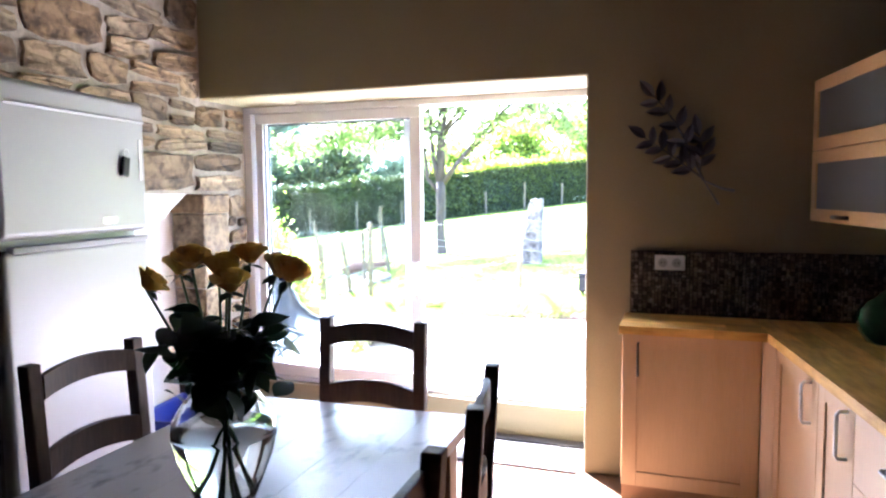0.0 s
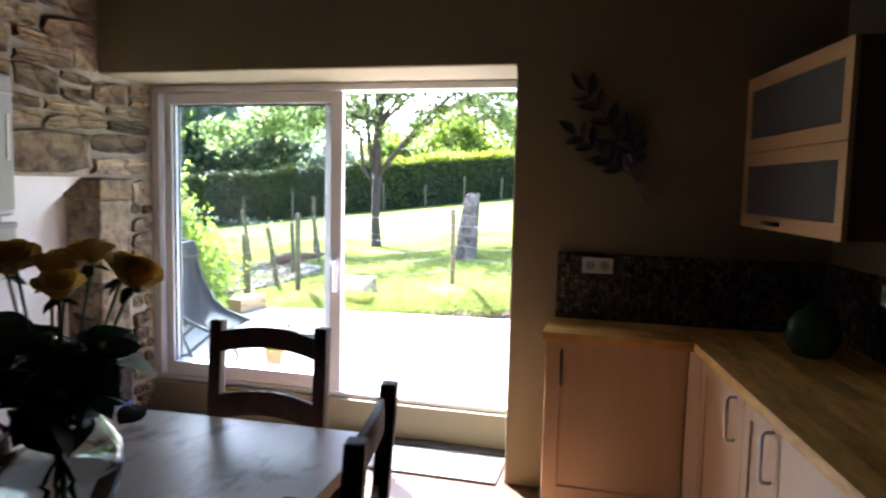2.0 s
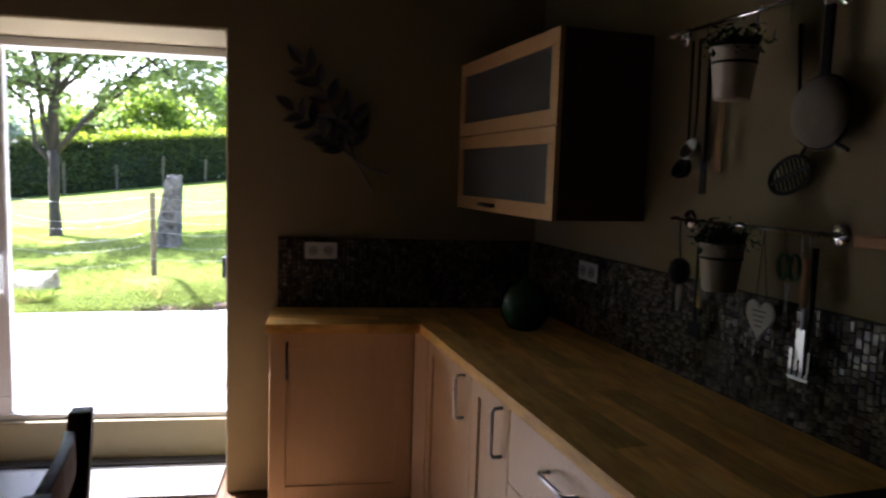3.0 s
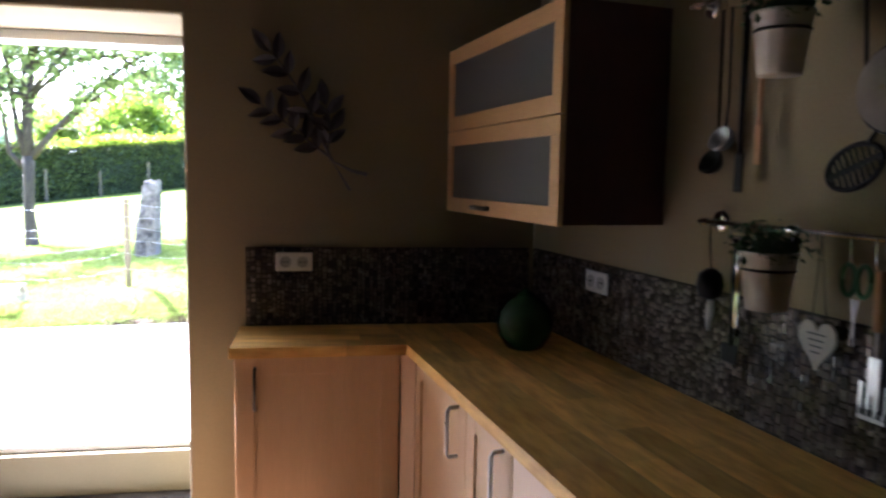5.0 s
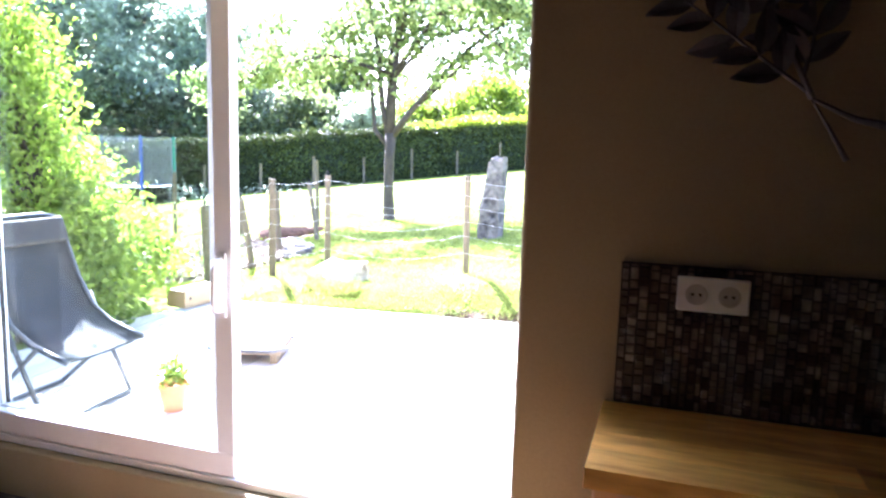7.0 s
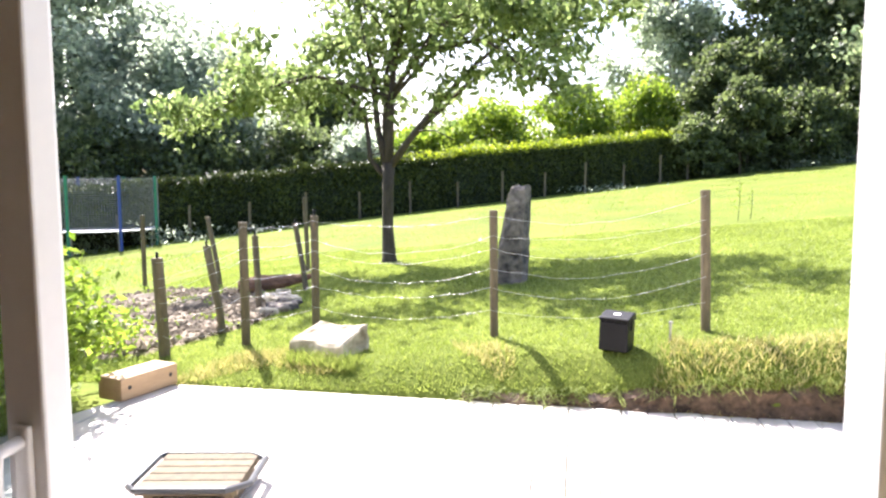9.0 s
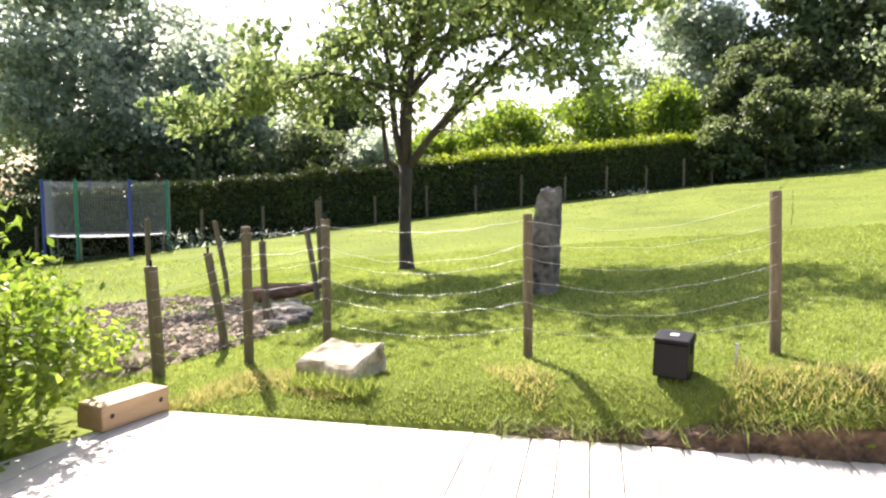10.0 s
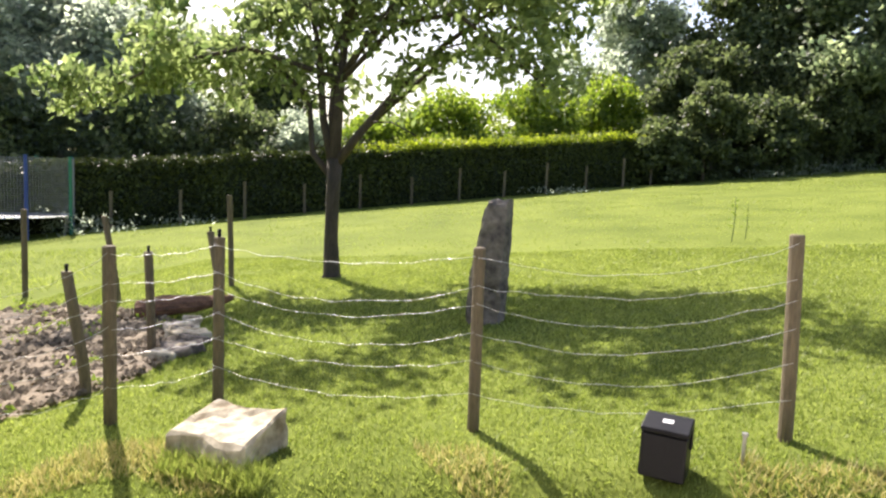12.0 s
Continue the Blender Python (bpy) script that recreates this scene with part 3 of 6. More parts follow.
def leaf_spray():
    rng = random.Random(3)
    s = thing("wall_ornament", "dark pewter leaf spray hung on the cream wall", "wall ornament", pose(0, WALL_Y - 0.004, 0, 90, 0, 0))

    def twig(points, r0):
        pts = [Vector(p) for p in points]
        k = len(pts) - 1
        path = []
        for i in range(13):
            u = i / 12 * k
            a = min(int(u), k - 1)
            path.append(pts[a].lerp(pts[a + 1], u - a))
        soft = [path[0]] + [(p + q + r) / 3 for p, q, r in zip(path, path[1:], path[2:])] + [path[-1]]
        part("stem", tube([(p.x, p.y, 0.02) for p in soft], [r0 * (1 - 0.05 * i) for i in range(13)], 8), PEWTER, s, "bent stem", True)
        return soft

    def put(p, ang, ln, z):
        part("leaf", leaf_blade(ln * 1.15, ln * 0.50), PEWTER, s, m=pose(p.x, p.y, z, rng.uniform(-8, 12), rng.uniform(-22, 22), ang))

    def clothe(path, first, step, lo, hi):
        for n, i in enumerate(range(first, len(path) - 1, step)):
            p, q = path[i], path[i + 1]
            a = math.degrees(math.atan2(q.y - p.y, q.x - p.x)) - 90
            for sgn in (-1, 1):
                put(p, a + sgn * rng.uniform(36, 58), rng.uniform(lo, hi), 0.014 + 0.008 * (n % 2))
        d = path[-1] - path[-3]
        put(path[-1], math.degrees(math.atan2(d.y, d.x)) - 90, hi, 0.016)

    twig([(0.536, 1.551), (0.47, 1.565), (0.39, 1.605)], 0.009)
    twig([(0.464, 1.483), (0.43, 1.54), (0.39, 1.605)], 0.006)
    clothe(twig([(0.39, 1.605), (0.345, 1.70), (0.285, 1.84), (0.215, 1.95), (0.145, 2.035)], 0.007), 3, 2, 0.082, 0.098)
    clothe(twig([(0.38, 1.62), (0.285, 1.69), (0.19, 1.765), (0.105, 1.825)], 0.005), 2, 2, 0.078, 0.094)
    clothe(twig([(0.37, 1.65), (0.385, 1.73), (0.365, 1.83)], 0.005), 2, 4, 0.08, 0.095)


leaf_spray()


# ---- hanging rails and utensils on the east wall ----
def rail(y0, y1, z):
    r = thing("utensil_rail", "chromed utensil rail screwed to the wall", "rail", KM)
    part("bar", tube([(-0.06, y0, z), (-0.06, y1, z)], 0.007, 10), CHROME, r, smooth=True)
    for y in (y0 + 0.02, y1 - 0.02):
        part("bracket", tube([(-0.003, y, z), (-0.066, y, z)], 0.009, 10), CHROME, r, smooth=True)
        part("rosette", tube([(-0.002, y, z), (-0.006, y, z), (-0.012, y, z)], [0.032, 0.032, 0.024], 20), CHROME, r, smooth=True)


rail(-1.812, -1.185, 1.437)
rail(-1.765, -1.10, 2.03)


def hook(parent, y, z, top):
    part("hook", tube([(-0.06, y, top + 0.009), (-0.068, y, top), (-0.066, y, z + 0.02), (-0.06, y, z + 0.005)], 0.002, 6), CHROME, parent, smooth=True)


def bucket(y, z0, z1, r0, r1, top, plant):
    b = thing("hanging_planter", "small cream metal bucket hung from the rail" + (" with dark herbs" if plant else ""), "planter", KM, "cream buckets")
    prof = [(r0 * 0.96, 0), (r0, 0.004), (r1, z1 - z0 - 0.008), (r1 + 0.004, z1 - z0 - 0.006), (r1 + 0.004, z1 - z0), (r1 - 0.002, z1 - z0), (r0 - 0.003, 0.006)]
    x = -0.075 - r1
    part("pail", lathe(prof, 28, at=(x, y, z0)), CREAM_PAIL, b, smooth=True)
    part("band", lathe([(r1 - 0.004, 0), (r1 - 0.001, 0.003), (r1 - 0.003, 0.007)], 28, at=(x, y, z1 - 0.045), caps=False), BLACK, b, "dark band", True)
    part("bail", tube([(x + r1 * 0.9, y, z1 - 0.01), (-0.07, y, top - 0.01), (-0.06, y, top + 0.01)], 0.003, 6), STEEL, b, smooth=True)
    if plant:
        rng = np.random.default_rng(4)
        pts = rng.normal(size=(420, 3)) * (0.030, 0.036, 0.022) + (x, y, z1 + 0.012)
        pts[:, 2] = np.maximum(pts[:, 2], z1 - 0.02)
        tagged(leaves("herb_tuft", pts, 0.022, HERB, rng, b, "dark herb leaves"), kind="stuff")


bucket(-1.528, 1.255, 1.39, 0.045, 0.061, 1.437, True)
bucket(-1.525, 1.782, 1.92, 0.047, 0.063, 2.03, True)


def strainer():
    s = thing("strainer", "round wire-mesh strainer with a dark handle hung on the wall", "strainer", KM)
    cy, cz, r = -1.742, 1.737, 0.090
    rim = [(-0.045, cy + r * math.cos(a), cz + r * math.sin(a)) for a in [2 * math.pi * k / 28 for k in range(29)]]
    part("rim", tube(rim, 0.005, 8), BLACK, s, smooth=True)
    bowl = bmesh.new()
    rows = [[bowl.verts.new((-0.045 - 0.045 * math.cos(q), cy + r * math.sin(q) * math.cos(a), cz + r * math.sin(q) * math.sin(a))) for a in [2 * math.pi * k / 24 for k in range(24)]] for q in [0.06, 0.4, 0.8, 1.2, 1.55]]
    for a, b in zip(rows, rows[1:]):
        for k in range(24):
            bowl.faces.new((a[k], a[(k + 1) % 24], b[(k + 1) % 24], b[k]))
    part("mesh_bowl", bowl, STRAINER_MESH, s, "fine wire mesh bowl", True)
    part("handle", box(-0.05, cy - 0.014, cz + r, -0.038, cy + 0.014, 2.0, 0.004), BLACK, s, "dark handle")
    part("foot", tube([(-0.045, cy - 0.05, cz - r * 0.86), (-0.04, cy - 0.085, cz - r - 0.004)], 0.006, 6), BLACK, s)
    hook(s, cy, 1.99, 2.03)


def skimmer():
    s = thing("skimmer", "black slotted skimmer hung behind the strainer", "kitchen utensil", KM)
    cy, cz, ry, rz = -1.640, 1.582, 0.072, 0.045
    tilt = Matrix.Translation((-0.03, cy, cz)) @ Matrix.Rotation(radians(-22), 4, "X")
    rim = tube([(0, ry * math.cos(a), rz * math.sin(a)) for a in [2 * math.pi * k / 26 for k in range(27)]], 0.006, 8)
    rim.transform(tilt)
    head = part("head", rim, BLACK, s, smooth=True)
    for i in range(-4, 5):
        y = i * ry / 5
        h = rz * math.sqrt(max(0.05, 1 - (y / ry) ** 2))
        part("slot_bar", box(-0.002, y - 0.0028, -h, 0.002, y + 0.0028, h, m=tilt), BLACK, head)
    part("slot_bar", box(-0.003, -ry, -0.006, 0.003, ry, 0.006, m=tilt), BLACK, head)
    part("handle", tube([(-0.03, cy - 0.03, cz + 0.05), (-0.025, cy - 0.045, 1.66), (-0.03, cy - 0.01, 1.80), (-0.035, cy, 1.97)], [0.011, 0.009, 0.008, 0.009], 8, flat=0.5), BLACK, s, smooth=True)
    hook(s, cy, 1.96, 2.03)


def ladle(y, z, steel, name, cat, label):
    s = thing(name, label, cat, KM)
    m = STEEL if steel else BLACK
    cup = lathe([(0.004, -0.03), (0.022, -0.025), (0.034, -0.008), (0.037, 0.006), (0.033, 0.004), (0.02, -0.018)], 18)
    cup.transform(pose(-0.06, y, z, 0, -62, 0))
    part("bowl", cup, m, s, smooth=True)
    part("handle", tube([(-0.045, y, z + 0.03), (-0.04, y, z + 0.1), (-0.045, y, 2.0)], [0.006, 0.005, 0.008], 8, flat=0.6), BLACK, s, "black handle", True)
    hook(s, y, 1.99, 2.03)


def paddle(y, z0, z1, top, material, name, label, head=0.05, tall=0.1):
    s = thing(name, label, "kitchen utensil", KM)
    part("blade", box(-0.05, y - head / 2, z0, -0.044, y + head / 2, z0 + tall, 0.0025), material, s)
    part("handle", tube([(-0.047, y, z0 + tall - 0.005), (-0.047, y, z1)], [0.006, 0.008], 8), material, s, smooth=True)
    hook(s, y, z1 - 0.01, top)


def fish_slice():
    s = thing("fish_slice", "steel slotted fish slice with a wooden handle on the rail", "kitchen utensil", KM)
    y = -1.742
    blade = part("blade", box(-0.05, y - 0.014, 1.11, -0.047, y + 0.014, 1.19, 0.001), STEEL, s, "slotted steel blade")
    for i in range(4):
        yy = y - 0.027 + 0.018 * i
        part("tine", box(-0.05, yy - 0.006, 1.065, -0.047, yy + 0.006, 1.135, 0.001), STEEL, blade)
    part("tine", box(-0.05, y - 0.033, 1.055, -0.047, y + 0.033, 1.066, 0.001), STEEL, blade)
    part("shaft", tube([(-0.048, y, 1.185), (-0.048, y, 1.25)], 0.004, 6), STEEL, s)
    part("handle", tube([(-0.048, y, 1.245), (-0.048, y, 1.30), (-0.048, y, 1.37)], [0.009, 0.012, 0.010], 10), OLIVE_WOOD, s, "wooden handle", True)
    hook(s, y, 1.365, 1.435)


def heart():
    s = thing("heart_plaque", "cream wooden heart plaque with grey lettering on a cord", "plaque", KM)
    y, z = -1.595, 1.19
    out = []
    for k in range(36):
        a = 2 * math.pi * k / 36
        out.append((y + 0.0033 * 16 * math.sin(a) ** 3, z + 0.0039 * (13 * math.cos(a) - 5 * math.cos(2 * a) - 2 * math.cos(3 * a) - math.cos(4 * a))))
    bm = slab(out, -0.052, -0.044, 0.0015)
    bm.transform(Matrix(((0, 0, 1, 0), (1, 0, 0, 0), (0, 1, 0, 0), (0, 0, 0, 1))))
    plate = part("plate", bm, PLAQUE, s)
    for i in range(4):
        part("writing", box(-0.0528, y - 0.026 + 0.004 * i, z + 0.016 - 0.014 * i, -0.0522, y + 0.026 - 0.004 * i, z + 0.020 - 0.014 * i), INK, plate, "grey writing")
    part("cord", tube([(-0.047, y - 0.02, z + 0.045), (-0.055, y, 1.43), (-0.047, y + 0.02, z + 0.045)], 0.0015, 5), BLACK, s)


strainer()
skimmer()
ladle(-1.25, 1.66, True, "ladle", "ladle", "steel ladle with a black handle hung from the upper rail")
ladle(-1.215, 1.60, False, "serving_spoon", "spoon", "black serving spoon hung from the upper rail")
paddle(-1.31, 1.52, 1.99, 2.03, BLACK, "spatula", "long black spatula hung from the upper rail", 0.03)


def scrub_brush():
    s = thing("scrubbing_brush", "round black scrubbing brush with a pale handle on the rail", "brush", KM)
    y = -1.245
    part("bristles", lathe([(0.012, 0), (0.030, 0.012), (0.036, 0.04), (0.030, 0.07), (0.012, 0.085)], 18, at=(-0.062, y, 1.228)), BLACK, s, "black bristles", True)
    part("handle", tube([(-0.058, y, 1.232), (-0.055, y + 0.004, 1.19), (-0.052, y + 0.012, 1.14)], [0.008, 0.010, 0.005], 8), PLAQUE, s, "pale handle", True)
    part("loop", tube([(-0.060, y, 1.31), (-0.064, y + 0.006, 1.38), (-0.060, y + 0.012, 1.443)], 0.0025, 6), BLACK, s)


scrub_brush()
paddle(-1.332, 1.165, 1.41, 1.435, CHROME, "palette_knife", "bright steel palette knife hung from the lower rail", 0.020)
paddle(-1.318, 1.07, 1.40, 1.435, BLACK, "masher", "black potato masher hung from the lower rail", 0.06, 0.05)
paddle(-1.765, 1.062, 1.40, 1.435, BLACK, "turner", "wide black turner hung behind the fish slice", 0.125, 0.02)
paddle(-1.373, 1.59, 1.99, 2.03, OLIVE_WOOD, "wooden_spatula", "slim wooden spatula hung from the upper rail", 0.024)


def scissors():
    s = thing("kitchen_scissors", "kitchen scissors with green handles hung from the rail", "scissors", KM)
    y, z = -1.682, 1.30
    for sd in (-1, 1):
        part("blade", tube([(-0.047 + 0.002 * sd, y + 0.008 * sd, z), (-0.047 + 0.002 * sd, y - 0.004 * sd, z - 0.10)], [0.009, 0.002], 6, flat=0.4), STEEL, s, "steel blade")
        loop = [(-0.047, y + sd * (0.019 + 0.017 * math.cos(a)), z + 0.042 + 0.034 * math.sin(a)) for a in [2 * math.pi * k / 14 for k in range(15)]]
        part("grip", tube(loop, 0.0055, 7), GREEN_GRIP, s, "green looped grip", True)
    hook(s, y, z + 0.07, 1.437)


scissors()
fish_slice()
heart()
sh = thing("wall_shelf", "small oak wall shelf above the cooker", "shelf", KM)
part("board", box(-0.16, -2.55, 1.425, -0.002, -1.97, 1.452, 0.004), OLIVE_WOOD, sh)
part("bracket", box(-0.13, -2.2, 1.33, -0.002, -2.18, 1.4245, 0.002), OLIVE_WOOD, sh)


def green_jar():
    j = thing("green_jar", "round dark green glazed jar on the worktop corner", "jar", KM @ pose(-0.243, -0.455, TOP1) @ Matrix.Diagonal((0.77, 0.77, 0.77, 1)))
    prof = [(0.06, 0), (0.09, 0.012), (0.128, 0.07), (0.14, 0.13), (0.128, 0.19), (0.095, 0.235), (0.055, 0.258), (0.05, 0.268), (0.044, 0.268), (0.044, 0.25)]
    part("body", lathe(prof, 36), GREEN_GLAZE, j, smooth=True)
    part("lid", lathe([(0.043, 0.262), (0.045, 0.272), (0.02, 0.285), (0.012, 0.297), (0.004, 0.30)], 24), GREEN_GLAZE, j, smooth=True)


green_jar()


# ---- fridge, table, chairs ----
def fridge():
    f = thing("fridge_freezer", "tall white fridge freezer standing against the stone wall", "fridge", pose(-1.945, 3.35, 0, 0, 0, 9))
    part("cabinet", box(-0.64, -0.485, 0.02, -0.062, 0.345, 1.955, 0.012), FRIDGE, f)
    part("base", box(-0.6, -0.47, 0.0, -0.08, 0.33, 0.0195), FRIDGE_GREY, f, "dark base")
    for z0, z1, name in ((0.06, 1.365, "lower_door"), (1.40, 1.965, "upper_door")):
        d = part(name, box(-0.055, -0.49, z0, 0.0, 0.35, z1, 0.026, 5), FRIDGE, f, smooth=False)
        part("seal", box(-0.0615, -0.475, z0 + 0.01, -0.0555, 0.335, z1 - 0.01), FRIDGE_GREY, d, "grey door seal")
        if name == "lower_door":
            part("grip", box(-0.02, -0.45, z1 - 0.012, 0.012, 0.33, z1 + 0.012, 0.006), FRIDGE_GREY, d, "moulded grey grip")
        else:
            part("top_lip", box(-0.02, -0.45, 1.872, 0.006, 0.34, 1.885, 0.005), FRIDGE, d)
            part("badge", box(0.0, 0.035, 1.44, 0.003, 0.13, 1.466, 0.002), STEEL, d, "small metal badge")
            part("thermometer", box(0.0, 0.295, 1.62, 0.004, 0.312, 1.80, 0.0015), SOCKET, d, "slim white strip")
    return f


fridge()
magnet = thing("fridge_magnet", "dark clip magnet on the white fridge door", "magnet", pose(-1.9705, 3.533, 1.68, 0, 0, 9))
part("body", box(0, -0.022, -0.045, 0.016, 0.022, 0.04, 0.006, m=Matrix.Rotation(radians(-10), 4, "X")), BLACK, magnet)
part("ring", tube([(0.008, 0.018 * math.cos(a) + 0.005, 0.055 + 0.018 * math.sin(a)) for a in [2 * math.pi * k / 16 for k in range(17)]], 0.0025, 6), STEEL, magnet)


def crate():
    c = thing("plastic_crate", "blue plastic crate on the floor by the niche", "crate", pose(-2.45, 4.42, 0, 0, 0, 8))
    t = 0.008
    for n, b in (("base", (-0.17, -0.25, 0.0, 0.17, 0.25, t)), ("side", (-0.18, -0.26, t, -0.18 + t, 0.26, 0.30)), ("side", (0.18 - t, -0.26, t, 0.18, 0.26, 0.30)),
                 ("end", (-0.172, -0.26, t, 0.172, -0.26 + t, 0.30)), ("end", (-0.172, 0.26 - t, t, 0.172, 0.26, 0.30))):
        part(n, box(*b, 0.002), BLUE_PLASTIC, c)
    for b in ((-0.19, -0.27, 0.285, -0.178, 0.27, 0.31), (0.178, -0.27, 0.285, 0.19, 0.27, 0.31), (-0.178, -0.27, 0.285, 0.178, -0.258, 0.31), (-0.178, 0.258, 0.285, 0.178, 0.27, 0.31)):
        part("rim", box(*b, 0.003), BLUE_PLASTIC, c)


crate()


def table():
    t = thing("dining_table", "long waxed wooden dining table with a stained pale top", "table", pose(-0.872, 2.56, 0, 0, 0, 1.5))
    rng = random.Random(2)
    x = -0.5
    for i in range(6):
        part("plank", box(x + 0.0002, -0.93, 0.71, x + 0.1665, 0.93, 0.75, 0.0012), TABLE_WOOD, t)
        x += 1.0 / 6
    for sx in (-1, 1):
        part("apron", box(sx * 0.40 - 0.012, -0.78, 0.60, sx * 0.40 + 0.012, 0.78, 0.7095, 0.003), TABLE_LEG, t)
        part("apron", box(-0.37, sx * 0.83 - 0.012, 0.60, 0.37, sx * 0.83 + 0.012, 0.7095, 0.003), TABLE_LEG, t)
        for sy in (-1, 1):
            part("leg", box(sx * 0.41 - 0.045, sy * 0.83 - 0.045, 0.0, sx * 0.41 + 0.045, sy * 0.83 + 0.045, 0.7095, 0.006), TABLE_LEG, t)


table()


def bowed(y0, z0, z1, half, rise, bow, thick, n=10):
    """A ladder-back rail: arched upwards by rise and bowed backwards by bow."""
    bm = bmesh.new()
    rows = []
    for i in range(n + 1):
        u = -1 + 2 * i / n
        k = 1 - u * u
        y, a, b = y0 + bow * k, z0 + rise * k, z1 + rise * k
        rows.append([bm.verts.new((u * half, y, a)), bm.verts.new((u * half, y + thick, a)), bm.verts.new((u * half, y + thick, b)), bm.verts.new((u * half, y, b))])
    for a, b in zip(rows, rows[1:]):
        for k in range(4):
            bm.faces.new((a[k], a[(k + 1) % 4], b[(k + 1) % 4], b[k]))
    bm.faces.new(rows[0][::-1]), bm.faces.new(rows[-1])
    bmesh.ops.recalc_face_normals(bm, faces=bm.faces[:])
    long_edges = [e for e in bm.edges if abs((e.verts[0].co - e.verts[1].co).x) > 0.01]
    bmesh.ops.bevel(bm, geom=long_edges, offset=0.004, segments=2, profile=0.5, affect="EDGES")
    return bm


def dining_chair(m):
    c = thing("dining_chair", "dark-stained wooden ladder-back dining chair at the table", "chair", m, "chairs round the table")
    for sx in (-1, 1):
        x = sx * 0.205
        bm = bmesh.new()
        post = [(x, 0.20, 0.0), (x, 0.195, 0.44), (x, 0.205, 0.75), (x, 0.225, 1.055)]
        prev = None
        for px, py, pz in post:
            r = [bm.verts.new((px + a, py + b, pz)) for a, b in ((-0.024, -0.022), (0.024, -0.022), (0.024, 0.022), (-0.024, 0.022))]
            if prev:
                for k in range(4):
                    bm.faces.new((prev[k], prev[(k + 1) % 4], r[(k + 1) % 4], r[k]))
            else:
                bm.faces.new(r[::-1])
            prev = r
        bm.faces.new(prev)
        bmesh.ops.bevel(bm, geom=bm.edges[:], offset=0.005, segments=2, profile=0.5, affect="EDGES")
        part("back_leg", bm, CHAIR_WOOD, c)
        part("leg", box(x - 0.021, -0.225, 0, x + 0.021, -0.183, 0.43, 0.004), CHAIR_WOOD, c)
        part("stretcher", box(x - 0.01, -0.182, 0.17, x + 0.01, 0.175, 0.20, 0.003), CHAIR_WOOD, c)
        part("seat_rail", box(x - 0.012, -0.182, 0.375, x + 0.012, 0.172, 0.43, 0.003), CHAIR_WOOD, c)
    part("seat", box(-0.235, -0.24, 0.431, 0.235, 0.172, 0.462, 0.010, 3), CHAIR_WOOD, c)
    part("top_rail", bowed(0.195, 0.945, 1.02, 0.181, 0.022, 0.018, 0.022), CHAIR_WOOD, c)
    part("back_rail", bowed(0.185, 0.70, 0.79, 0.181, 0.022, 0.018, 0.022), CHAIR_WOOD, c)
    part("front_rail", box(-0.183, -0.214, 0.375, 0.183, -0.194, 0.43, 0.003), CHAIR_WOOD, c)
    return c


first_chair = dining_chair(pose(-0.852, 3.41, 0, 0, 0, 0))
for x, y, a in ((-1.29, 2.86, 90), (-0.395, 2.84, -80), (-0.355, 2.18, -88), (-1.32, 2.05, 92)):
    copy_thing(first_chair, pose(x, y, 0, 0, 0, a))


# ---- vase of roses ----
def petals(rng):
    """The petals of one bloom, from the heart outwards."""
    out = []
    for ring, (cnt, r, h, lean) in enumerate(((3, 0.009, 0.046, 0.0), (4, 0.016, 0.048, 0.1), (5, 0.024, 0.047, 0.3), (5, 0.030, 0.042, 0.75))):
        for k in range(cnt):
            bm = bmesh.new()
            a = 2 * math.pi * (k + 0.5 * (ring % 2)) / cnt + rng.uniform(-0.2, 0.2)
            wd = 1.25 * 2 * math.pi / cnt
            rows = []
            for j in range(5):
                u = j / 4
                rad = r * (0.30 + 0.70 * math.sin(u * 1.6)) + lean * 0.014 * u ** 3
                z = h * u - 0.010 * lean * u ** 3
                sp = wd * (0.45 + 0.6 * math.sin(math.pi * u * 0.75)) / 2
                rows.append([bm.verts.new((rad * math.cos(a + q * sp), rad * math.sin(a + q * sp), z - 0.005 * q * q * u)) for q in (-1, -0.4, 0.4, 1)])
            for p, q in zip(rows, rows[1:]):
                for i in range(3):
                    bm.faces.new((p[i], p[i + 1], q[i + 1], q[i]))
            out.append(bm)
    return out


def rose_leaf():
    """A pointed leaf blade, 1 long, folded along its midrib and curling down."""
    bm = bmesh.new()
    rows = []
    for i in range(6):
        u = i / 5
        hw = 0.30 * math.sin(math.pi * min(1, u ** 0.8)) + 0.004
        z = -0.25 * u * u
        rows.append([bm.verts.new((-hw, u, z + 0.10 * hw)), bm.verts.new((0, u, z)), bm.verts.new((hw, u, z + 0.10 * hw))])
    for a, b in zip(rows, rows[1:]):
        for k in (0, 1):
            bm.faces.new((a[k], a[k + 1], b[k + 1], b[k]))
    return bm


VX, VY = -0.785, 2.60


